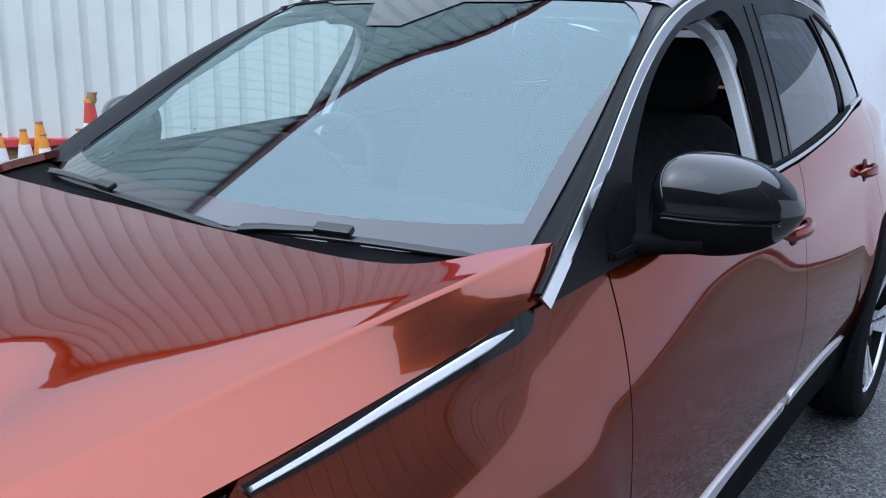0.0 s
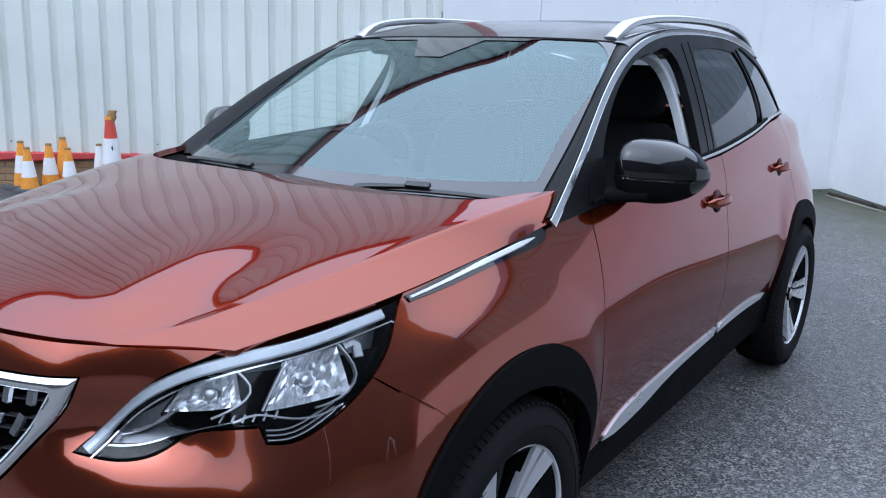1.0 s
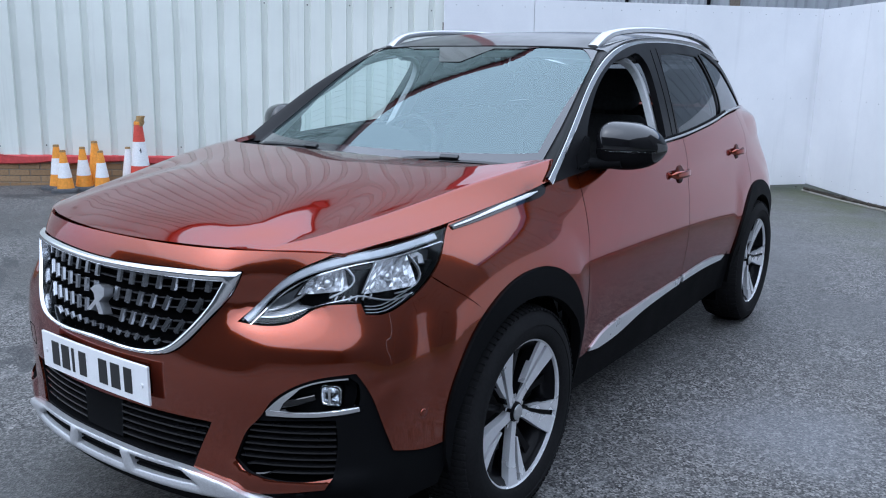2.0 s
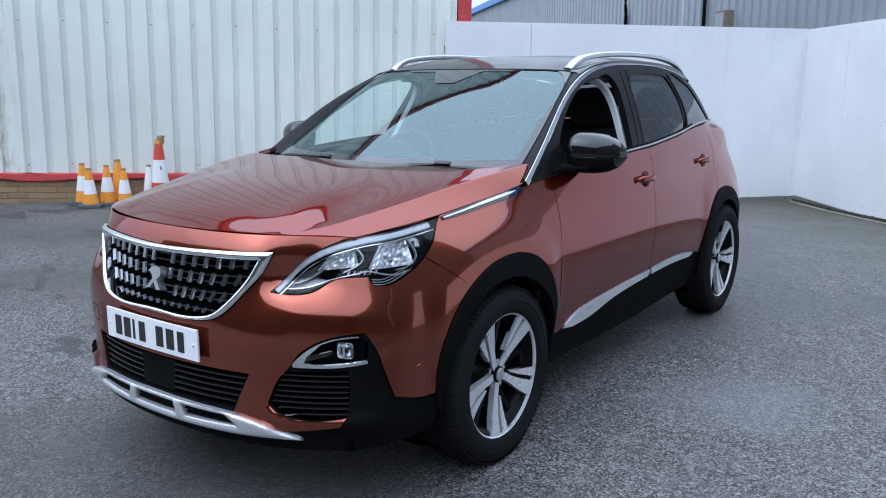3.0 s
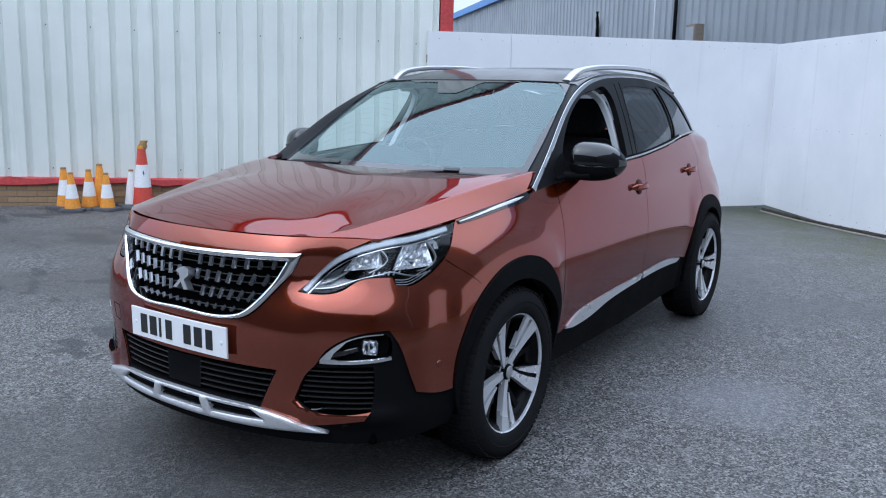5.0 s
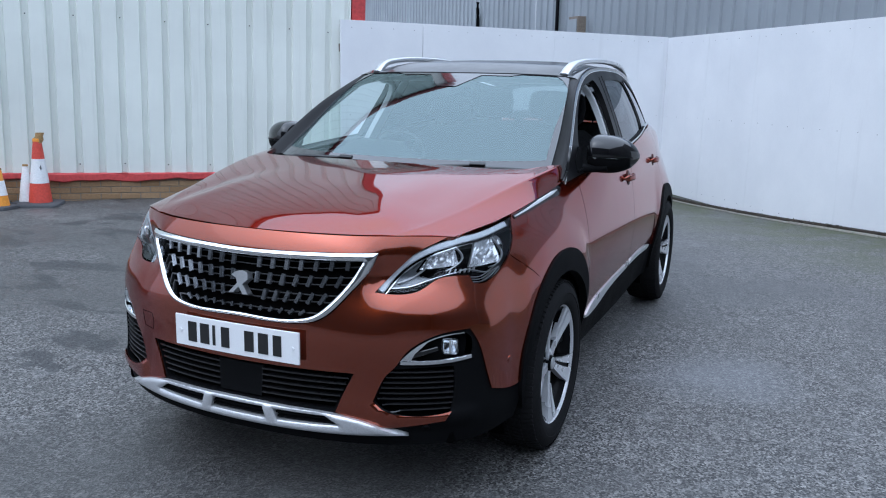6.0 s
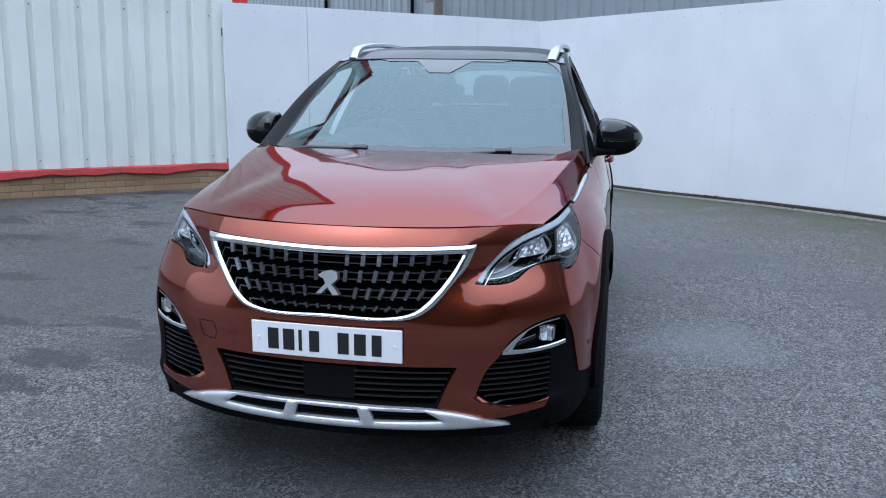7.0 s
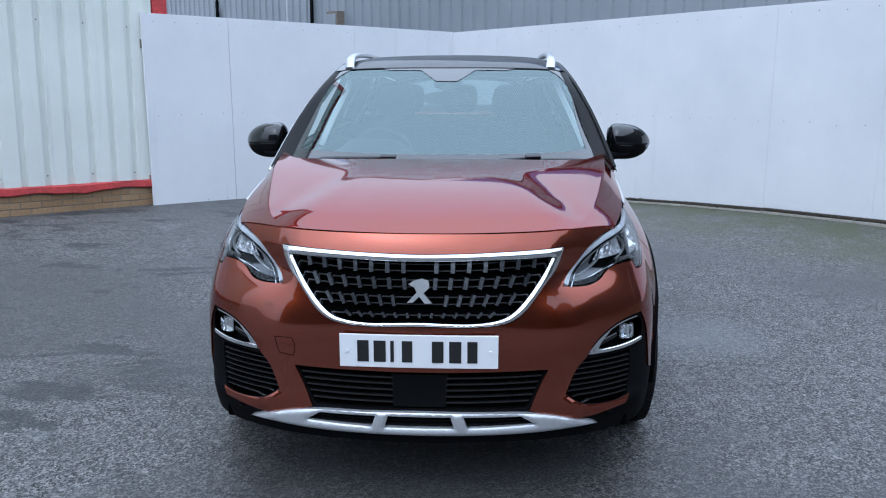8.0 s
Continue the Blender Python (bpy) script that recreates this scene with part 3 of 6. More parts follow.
def crowned(data, surf, outlines, wide, high):
    """Rounds a panel's face up from its edges: full height at the given width from them."""
    verts, faces, norms = data
    rims = [surf(q[:, 0], q[:, 1]) for q in outlines]
    m = len(verts) - 2 * sum(len(q) for q in outlines)
    p, n = np.array(verts, float), np.array(norms, float)
    rim = np.concatenate([q + (np.roll(q, -1, 0) - q) * t for q in rims for t in np.linspace(0, 1, 8)[:-1]])
    d = np.array([np.sqrt(np.min(np.sum((rim - q)**2, 1))) for q in p[:m]])
    k = np.clip(d / wide, 0, 1)
    p[:m] += n[:m] * (high * (1 - (1 - k)**2))[:, None]
    out = np.zeros_like(p)
    for f in faces:
        if max(f) < m:
            c = np.cross(p[f[1]] - p[f[0]], p[f[2]] - p[f[0]])
            for i in f:
                out[i] += c
    l = np.linalg.norm(out[:m], axis=1)[:, None]
    flip = np.sign(np.sum(out[:m] * n[:m], axis=1))[:, None]
    n[:m] = out[:m] / (l + 1e-15) * flip
    return [tuple(q) for q in p], faces, [tuple(q) for q in n]


def mirrored(data):
    verts, faces, norms = data
    return [(-x, y, z) for x, y, z in verts], [tuple(reversed(f)) for f in faces], [(-x, y, z) for x, y, z in norms]


def panel(name, mat, parent, surf, outer, holes=(), label="", both=False, **how):
    """A panel as a part; with both, its mirror image on the other side of the car too."""
    data = sheet(surf, outer, holes, **how)
    made = [mesh_part(name, data[0], data[1], mat, parent, label, normals=data[2])]
    if both:
        d = mirrored(data)
        made.append(mesh_part(name, d[0], d[1], mat, parent, label, normals=d[2]))
    return made


def strip_data(surf, path, width, height, depth=.004, n=None):
    """A bar that follows a path on surf: width across, height above the surface, depth below."""
    path = np.asarray(path, float)
    p = surf(path[:, 0], path[:, 1])
    nn = normals_of(surf, path[:, 0], path[:, 1])
    t = np.gradient(p, axis=0)
    t /= np.linalg.norm(t, axis=1)[:, None] + 1e-12
    b = np.cross(nn, t)
    w = np.broadcast_to(np.asarray(width, float), (len(p),))
    loops = []
    for i in range(len(p)):
        q = w[i] / 2
        prof = [(-q, -depth), (-q, height * .55), (-q * .7, height), (q * .7, height), (q, height * .55), (q, -depth)]
        loops.append([tuple(p[i] + b[i] * x + nn[i] * y) for x, y in prof])
    return rings(loops)


def strip(name, mat, parent, surf, path, width, height, depth=.004, label="", both=False):
    v, f = strip_data(surf, path, width, height, depth)
    made = [mesh_part(name, v, f, mat, parent, label)]
    if both:
        made.append(mesh_part(name, [(-x, y, z) for x, y, z in v], [tuple(reversed(q)) for q in f], mat, parent, label))
    return made


def both_sides(name, v, f, mat, parent, label="", smooth=True):
    a = mesh_part(name, v, f, mat, parent, label, smooth)
    b = mesh_part(name, [(-x, y, z) for x, y, z in v], [tuple(reversed(q)) for q in f], mat, parent, label, smooth)
    return a, b


def auto_smooth(ob, degrees=35):
    """Keeps edges sharper than that hard under smooth shading."""
    bm = bmesh.new()
    bm.from_mesh(ob.data)
    for e in bm.edges:
        e.smooth = len(e.link_faces) == 2 and e.calc_face_angle(0) < radians(degrees)
    for f in bm.faces:
        f.smooth = True
    bm.to_mesh(ob.data)
    bm.free()
    return ob


def superloop(c, ax, ay, rx, ry, power=2.6, n=28):
    """A rounded-rectangle loop about c, spanned by the directions ax and ay."""
    c, ax, ay = Vector(c), Vector(ax), Vector(ay)
    out = []
    for k in range(n):
        a = 2 * math.pi * k / n
        ca, sa = math.cos(a), math.sin(a)
        out.append(tuple(c + ax * rx * math.copysign(abs(ca)**(2 / power), ca) + ay * ry * math.copysign(abs(sa)**(2 / power), sa)))
    return out

# ---------------------------------------------------------------- the yard


def ground_z(x, y):
    """The yard: level round the car, dipping to the corner of the white walls, rising to their open end."""
    dip = -.27 * np.exp(-((x + .4)**2 + (y - 11)**2) / (2 * 3.2**2))
    s = np.clip((y - 2) / 3, 0, 1)
    return dip + .045 * np.clip(x - 1.5, 0, 3) * s * s * (3 - 2 * s)


def make_ground():
    near = np.arange(-14, 16.01, .4)
    far = np.array([1.5, 4, 10, 25, 60, 150, 400, 1000, 2500])
    line = np.concatenate([-14 - far[::-1], near, 16 + far])
    x, y = np.meshgrid(line, line, indexing="ij")
    z = ground_z(x, y)
    n = len(line)
    verts = np.stack([x, y, z], -1).reshape(-1, 3)
    faces = [(i * n + j, (i + 1) * n + j, (i + 1) * n + j + 1, i * n + j + 1) for i in range(n - 1) for j in range(n - 1)]
    ob = mesh_part("ground", verts, faces, GROUND, None, "worn grey asphalt yard with damp patches and moss", True)
    tagged(ob, category="ground", kind="structure")


make_ground()


def frame_on(p, q, z=0.0):
    """Axes along a wall: x from p to q, y into the wall, z up."""
    a = math.atan2(q[1] - p[1], q[0] - p[0])
    return Matrix.Translation((p[0], p[1], z)) @ Matrix.Rotation(a, 4, "Z")


# walls in plan: steel-clad building, white board fence in two runs
CLAD_A, CLAD_B = (-12.57, -2.73), (-3.80, 6.457)
BACK_A, BACK_B = (-3.885, 6.265), (-.40, 10.36)
SIDE_A, SIDE_B = (-.40, 10.36), (6.1, 1.70)


def board_fence(name, p, q, top, low, widths, label, tilt=0.0):
    wall = tagged(new(name), label, "wall", kind="structure")
    m = frame_on(p, q)
    x = 0.0
    for k, w in enumerate(widths):
        bm = bmesh.new()
        lean = random.uniform(-.002, .002)
        add_box(bm, (w - (.012 if len(widths) < 6 and k == 0 else .0008), .035, top - low), m @ Matrix.Translation((x + w / 2, .0175 + lean, (top + low) / 2)), .0015)
        part("board", bm, BOARDS, wall)
        bm = bmesh.new()
        for j in range(4):
            for z in (top - .09, (top + low) / 2, low + .12):
                c = m @ Vector((x + w * (j + .5) / 4 + random.uniform(-.02, .02), .0, z + random.uniform(-.012, .012)))
                bmesh.ops.create_uvsphere(bm, u_segments=6, v_segments=4, radius=.0048, matrix=Matrix.Translation(c))
        part("screw_head", bm, CONE_BASE, wall)
        x += w
    bm = bmesh.new()
    add_box(bm, (x, .05, .1), m @ Matrix.Translation((x / 2, .075, low + .45)))
    add_box(bm, (x, .05, .1), m @ Matrix.Translation((x / 2, .075, top - .35)))
    part("rail", bm, TIMBER, wall)
    return wall


back_len = math.dist(BACK_A, BACK_B)
board_fence("wall_back", BACK_A, BACK_B, 2.235, -.18, [1.17] + [(back_len - 1.17) / 4] * 4, "white painted board fence with one open joint")
side_len = math.dist(SIDE_A, SIDE_B)
board_fence("wall_side", SIDE_A, SIDE_B, 2.225, -.17, [side_len / 9] * 9, "smooth white painted board fence")


def fence_foot():
    """The rotten timber under the side fence, a dark bar for the shaded gap behind it, and litter lying along it."""
    foot = tagged(new("fence_footing"), "rough pale timber under the white fence", "footing", kind="structure")
    m = frame_on(SIDE_A, SIDE_B)
    x = .05
    while x < side_len - .5:
        w = random.uniform(.9, 1.6)
        c = m @ Vector((x + w / 2, 0, 0))
        z = float(ground_z(c.x, c.y))
        d = m @ Vector((x + w, 0, 0)) - m @ Vector((x, 0, 0))
        a = m @ Vector((x, 0, 0))
        rise = math.atan2(float(ground_z(a.x + d.x, a.y + d.y)) - float(ground_z(a.x, a.y)), w)
        tilt = Matrix.Rotation(-rise, 4, "Y")
        box("timber", (w - .006, .03, .030), m @ Matrix.Translation((x + w / 2, -.062 + random.uniform(-.004, .004), z + .002)) @ tilt, PALE_TIMBER, foot, .003)
        # dark bar for the shaded, littered gap; the shade is in its colour
        box("soil", (w + .01, .055, .08), m @ Matrix.Translation((x + w / 2, -.024, z + random.uniform(.004, .010))) @ tilt, LITTER_AND_GAP, foot, .008)
        x += w
    verts, faces = [], []
    for _ in range(900):
        u = random.uniform(0, side_len)
        c = m @ Vector((u, -abs(random.gauss(0, .05)) - .005, 0))
        z = float(ground_z(c.x, c.y)) + .012
        s, a = random.uniform(.008, .03), random.uniform(0, 6.3)
        b = len(verts)
        for k in range(4):
            verts.append((c.x + s * math.cos(a + k * 1.57) * (1 if k % 2 else .5), c.y + s * math.sin(a + k * 1.57) * (1 if k % 2 else .5), z + .02 + random.uniform(0, .022)))
        faces.append((b, b + 1, b + 2, b + 3))
    litter = mesh_part("leaf_litter", verts, faces, LITTER_AND_GAP, None, "dark dead leaves along the foot of the fence")
    tagged(litter, category="leaves", kind="stuff")


fence_foot()


def clad_sheet(width, z0, z1, pitch=.25, deep=.042):
    """A trapezoid-ribbed steel sheet, x along the wall, grooves running up."""
    prof, x = [], 0.0
    while x < width - 1e-6:
        prof += [(x, 0), (x + pitch - .088, 0), (x + pitch - .074, deep), (x + pitch - .014, deep)]
        x += pitch
    prof.append((width, 0))
    verts, faces = [], []
    for z in (z0, z1):
        verts += [(a, b, z) for a, b in prof]
    n = len(prof)
    faces = [(i, i + 1, n + i + 1, n + i) for i in range(n - 1)]
    return verts, faces


def clad_building():
    wall = tagged(new("wall_clad"), "pale grey-green ribbed steel wall, stained near its foot", "wall", kind="structure")
    length = math.dist(CLAD_A, CLAD_B)
    m = frame_on(CLAD_A, CLAD_B) @ Matrix.Rotation(radians(1.05), 4, "Y") @ Matrix.Translation((0, 0, .245 + length * math.tan(radians(1.05))))
    z0, z1 = 0.0, 7.72
    n = int(round(length))
    for i in range(n):
        x = length - i - 1
        v, f = clad_sheet(1.0, z0, z1)
        v = [tuple(m @ Vector((x + a - .08, b, c))) for a, b, c in v]
        sh = mesh_part("steel_sheet", v, f, CLADDING, wall)
        sol = sh.modifiers.new("gauge", "SOLIDIFY")
        sol.thickness, sol.offset = .004, 1
        bm = bmesh.new()
        for row in (.12, 1.83, 3.6, 5.4, 7.2):
            for k in (.205, .705):
                c = m @ Vector((x + k - .08 + .002, .028, row + .01 * math.sin(9 * (x + k))))
                bmesh.ops.create_uvsphere(bm, u_segments=8, v_segments=5, radius=.008, matrix=Matrix.Translation(c))
        part("rivet", bm, CONE_BASE, sh)
    # flashing along the foot, bent and sagging
    loops = []
    for k in range(80):
        x = length * k / 79
        sag = .010 * math.sin(3.1 * x) + .012 * math.sin(7.3 * x + 1) + .008 * math.sin(17 * x)
        out = .012 * math.sin(5.3 * x) + .01 * math.sin(13 * x)
        prof = [(-.012, .020), (-.030 + out, .005 + sag * .3), (-.034 + out, -.060 + sag), (-.020 + out, -.072 + sag), (.02, -.055 + sag * .5), (.03, .02)]
        loops.append([tuple(m @ Vector((x - .02, a, b))) for a, b in prof])
    v, f = rings(loops)
    mesh_part("foot_flashing", v, f, RED_TRIM, wall, "bent faded red flashing")
    loops = []
    for k in (0, length):
        loops.append([tuple(m @ Vector((k, a, b))) for a, b in ((-.10, z1 - .04), (-.12, z1 - .01), (-.12, z1 + .17), (-.05, z1 + .21), (.3, z1 + .21), (.3, z1 - .04))])
    v, f = rings(loops)
    mesh_part("eaves_fascia", v, f, EAVES_RED, wall, "red eaves fascia")
    box("corner_flashing", (.17, .14, 7.9), m @ Matrix.Translation((length + .02, .035, 3.8)), RED_TRIM, wall, .006, "red corner flashing")
    box("inner_wall", (length, .1, 8.0), m @ Matrix.Translation((length / 2 - .05, .28, 3.6)), MORTAR, wall)
    box("end_wall", (.12, 9.0, 8.0), m @ Matrix.Translation((length - .02, 4.72, 3.6)), GREY_CLADDING, wall)
    box("roof", (length, 9.2, .12), m @ Matrix.Translation((length / 2, 4.6, z1 + .23)), GREY_CLADDING, wall)
    return m, length, wall


clad_m, clad_len, clad_wall = clad_building()


def grey_shed():
    """The large ribbed shed behind the fence."""
    shed = thing("industrial_shed", "large grey ribbed steel shed with a blue barge board", "building")
    p, q = (-30.6, 43.93), (7.4, 5.2)
    m = frame_on(p, q)
    n = math.dist(p, q)
    v, f = [], []
    x = 0.0
    prof = []
    while x < n:
        prof += [(x, 0), (x + .24, 0), (x + .26, -.04), (x + .31, -.04)]
        x += .33
    for z in (-.4, 5.4):
        v += [tuple(m @ Vector((a, b, z))) for a, b in prof]
    k = len(prof)
    f = [(i, i + 1, k + i + 1, k + i) for i in range(k - 1)]
    mesh_part("wall", v, f, GREY_CLADDING, shed)
    box("roof", (n, 14, .25), m @ Matrix.Translation((n / 2, 6.9, 5.5)), GREY_CLADDING, shed)
    box("barge_board", (n, .12, .30), m @ Matrix.Translation((n / 2, -.12, 5.45)), BLUE_TRIM, shed, .01, "blue barge board")
    s = math.dist(p, (-3.99, 16.8))
    vv, ff = tube([tuple(m @ Vector((s, -.13, z))) for z in (-.3, 3, 5.3)], .045, 12)
    mesh_part("drainpipe", vv, ff, WHEEL_BLACK, shed, "black drainpipe", True)
    b = math.dist(p, (-3.28, 16.05))
    o = box("vent_box", (.42, .22, .6), m @ Matrix.Translation((b, -.15, 2.72)), TIMBER, shed, .01, "brown wall box with a dark rim")
    box("rim", (.36, .02, .52), m @ Matrix.Translation((b, -.27, 2.70)), GREY_CLADDING, o, .004)
    for d, h, r in ((-5.6, 3.05, .018), (1.0, 3.05, .016), (-1.2, 3.9, .02)):
        vv, ff = tube([tuple(m @ Vector((s + d, -.1, z))) for z in (-.3, h * .6, h)], r, 8)
        mesh_part("conduit", vv, ff, TRIM_GREY, shed, "thin pale conduit", True)
    vv, ff = tube([tuple(m @ Vector(c)) for c in ((s - 5.0, -.1, -.3), (s - 5.0, -.1, 3.35), (s - 4.97, -.12, 3.5), (s - 4.8, -.2, 3.62), (s - 4.75, -.22, 3.8))], .05, 10)
    mesh_part("flue", vv, ff, WHEEL_BLACK, shed, "bent black flue pipe", True)



grey_shed()

# unseen walls added out of view to darken what the car reflects: a plain one behind the camera, a ribbed one on the
# open side
tagged(box("wall_behind", (46.0, .3, 9.2), frame_on((-26.0, -19.0), (20.0, -21.0)) @ Matrix.Translation((23.0, 0, 4.5)), FAR_WALL, None, .02, "unseen plain dark wall added to darken the reflections in the car"), category="wall", kind="structure")


def ribbed_reflection_wall(name, p, q):
    m = frame_on(q, p) @ Matrix.Rotation(math.pi, 4, "Z") @ Matrix.Translation((-math.dist(p, q), 0, 0))
    v, f = clad_sheet(math.dist(p, q), -.1, 8.6, .33, .045)
    o = mesh_part(name, [tuple(m @ Vector(c)) for c in v], f, DARK_CLADDING, None, "unseen tall dark ribbed wall added to darken the reflections in the car")
    sol = o.modifiers.new("gauge", "SOLIDIFY")
    sol.thickness, sol.offset = .12, 0
    tagged(o, category="wall", kind="structure")


ribbed_reflection_wall("wall_east", (6.9, 5.35), (11.3, 1.0))
ribbed_reflection_wall("wall_open_end", (11.4, .9), (19.5, -20.5))

# ---------------------------------------------------------------- the car
car = thing("car", "copper orange family SUV with a gloss black roof, parked on asphalt", "car")


def fx(x, z):
    """Skirt coordinate of the point of the nose at x and height z."""
    u = np.linspace(0, 1.15, 700)
    return float(np.interp(abs(x), skirt(u, z)[:, 0], u)) * (1 if x >= 0 else -1)


def sy(y, z):
    """Skirt coordinate of the point of the flank at y and height z."""
    u = np.linspace(.55, U_END - .5, 1600)
    return float(np.interp(y, skirt(u, z)[:, 1], u))


def nose(*points):
    return [(fx(x, z), z) for x, z in points]


def side(*points):
    return [(sy(y, z), z) for y, z in points]


# shared outlines, all on the car's left
LINE_BONNET = nose((.2, .9585), (.4, .9595), (.52, .9595), (.60, .957), (.655, .953))
LAMP_TOP = nose((.633, .937), (.582, .906), (.537, .860), (.503, .820), (.474, .778))
LAMP_LOW = nose((.562, .774), (.610, .790), (.647, .820), (.685, .829), (.732, .829))
LAMP_OUT = side((-.602, .802), (-.560, .797), (-.500, .812), (-.436, .837), (-.381, .866))
ARCH = [(-.407, .36), (-.394, .504), (-.318, .655), (-.225, .735), (-.114, .788), (.06, .815), (.20, .785), (.300, .705), (.365, .566), (.410, .40)]
SEAM = side((-.337, .829), (-.274, .782), (-.225, .745))
HOOD_SIDE = side((-.235, .983), (-.03, 1.0105), (.18, 1.0355), (.296, 1.055))
STRIP_TOP = [(.425, .392), (.52, .400), (.60, .440), (.71, .463), (.90, .473), (1.1, .481), (1.5, .493), (2.04, .491), (2.15, .473), (2.275, .455)]
REAR_ARCH = [(2.275, .40), (2.305, .60), (2.42, .735), (2.55, .795), (2.68, .812), (2.81, .795), (2.94, .735), (3.055, .60), (3.085, .40)]


def mirror_line(half):
    """A closed symmetric outline from its right half, from the middle top round to the middle bottom."""
    return half + [(-u, z) for u, z in reversed(half) if abs(u) > 1e-6]


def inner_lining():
    """A near-black shell behind the skin, so that its gaps read as deep shade."""
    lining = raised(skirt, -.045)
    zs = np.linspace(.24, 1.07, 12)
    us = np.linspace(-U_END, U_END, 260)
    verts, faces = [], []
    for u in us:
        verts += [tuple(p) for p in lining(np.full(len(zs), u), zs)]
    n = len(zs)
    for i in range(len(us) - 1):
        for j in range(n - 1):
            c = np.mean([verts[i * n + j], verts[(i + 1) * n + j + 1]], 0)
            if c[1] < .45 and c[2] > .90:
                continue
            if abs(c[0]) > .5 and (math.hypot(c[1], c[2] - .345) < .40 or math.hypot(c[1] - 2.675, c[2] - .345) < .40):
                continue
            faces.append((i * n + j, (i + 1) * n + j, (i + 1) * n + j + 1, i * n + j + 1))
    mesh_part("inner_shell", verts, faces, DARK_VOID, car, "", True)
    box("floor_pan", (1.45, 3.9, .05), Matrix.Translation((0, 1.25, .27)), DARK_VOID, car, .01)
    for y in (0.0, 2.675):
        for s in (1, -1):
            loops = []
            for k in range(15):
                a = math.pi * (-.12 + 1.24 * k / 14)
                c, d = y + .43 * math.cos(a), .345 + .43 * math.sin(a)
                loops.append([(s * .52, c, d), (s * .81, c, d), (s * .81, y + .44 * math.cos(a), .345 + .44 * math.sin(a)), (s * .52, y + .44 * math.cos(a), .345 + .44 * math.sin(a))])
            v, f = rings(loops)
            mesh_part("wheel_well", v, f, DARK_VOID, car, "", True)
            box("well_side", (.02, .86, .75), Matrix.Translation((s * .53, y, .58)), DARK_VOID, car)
        box("axle", (1.3, .09, .09), Matrix.Translation((0, y, .33)), BLACK_PLASTIC, car, .02)


inner_lining()

# ---- front bumper skin
half = ([(0.0, .9585)] + LINE_BONNET + LAMP_TOP + LAMP_LOW + LAMP_OUT + SEAM
        + side((-.318, .655), (-.394, .504), (-.403, .40)) + side((-.453, .397), (-.526, .41), (-.577, .425))
        + nose((.808, .476), (.799, .538), (.785, .605), (.762, .656)) + nose((.714, .651), (.664, .636), (.619, .609), (.583, .572), (.563, .538))
        + nose((.530, .50), (.508, .455), (.492, .412)) + nose((.534, .384), (.606, .368), (.672, .368), (.725, .376))
        + nose((.712, .343), (.594, .326), (.53, .322), (.461, .336), (.366, .366)) + nose((.395, .44), (.427, .505), (.30, .506)) + [(0.0, .506)])
GRILLE_OUT = mirror_line([(0.0, .893)] + nose((.105, .8945), (.29, .900), (.471, .906)) + nose((.451, .849), (.404, .779), (.357, .720), (.305, .681), (.255, .668)) + [(0.0, .665)])
GRILLE_IN = mirror_line([(0.0, .871)] + nose((.105, .872), (.29, .876), (.432, .880)) + nose((.414, .842), (.376, .782), (.333, .730), (.286, .693), (.245, .681)) + [(0.0, .678)])


def outline(points, near=.06, turn=38):
    """A dense outline: rounded through gentle bends, left sharp at strong ones."""
    p = np.asarray(points, float)
    d0, d1 = p - np.roll(p, 1, 0), np.roll(p, -1, 0) - p
    a = np.degrees(np.abs((np.arctan2(d1[:, 1], d1[:, 0]) - np.arctan2(d0[:, 1], d0[:, 0]) + np.pi) % (2 * np.pi) - np.pi))
    sharp = [i for i in range(len(p)) if a[i] > turn]
    return smooth_line(p, sharp or [0])


panel("front_bumper", PAINT, car, skirt, outline(mirror_line(half)), [outline(GRILLE_OUT)], h=.022, thick=.010)

strip("seam_floor", PAINT, car, raised(skirt, -.0032), SEAM + side((-.20, .725)), .016, .002, .002, both=True)

# ---- bonnet, wings, doors, rear quarters
edge = np.linspace(0, 1, 60)
bonnet_outline = np.concatenate([np.stack([np.linspace(-1, 1, 70), np.zeros(70)], 1)[:-1], np.stack([np.ones(50), np.linspace(0, 1, 50)], 1)[:-1],
                                 np.stack([np.linspace(1, -1, 70), np.ones(70)], 1)[:-1], np.stack([-np.ones(50), np.linspace(1, 0, 50)], 1)[:-1]])
panel("bonnet", PAINT, car, bonnet, bonnet_outline, h=.024, scale=(.8, 1.0), thick=.018)

fender = HOOD_SIDE + side((.40, 1.062), (.486, 1.068)) + side((.469, .91), (.432, .715), (.424, .55), (.424, .42)) + side(*reversed(ARCH[3:])) + list(reversed(SEAM))[1:] + [LAMP_OUT[-1]] + side((-.311, .917))
panel("front_wing", PAINT, car, skirt, outline(fender), h=.024, thick=.015, both=True)

FRONT_CUT = side((.424, .42), (.424, .55), (.432, .715), (.469, .91), (.486, 1.068))
MID_CUT = side((1.51, 1.125), (1.508, .9), (1.47, .66), (1.478, .54), (1.49, .493))
BELT_F = side((.70, 1.082), (1.0, 1.102), (1.3, 1.119))
front_door = FRONT_CUT + BELT_F + MID_CUT + side(*[p for p in reversed(STRIP_TOP[1:6])]) + side((.455, .393))
front_doors = panel("front_door", PAINT, car, skirt, outline(front_door), h=.028, thick=.02, both=True)
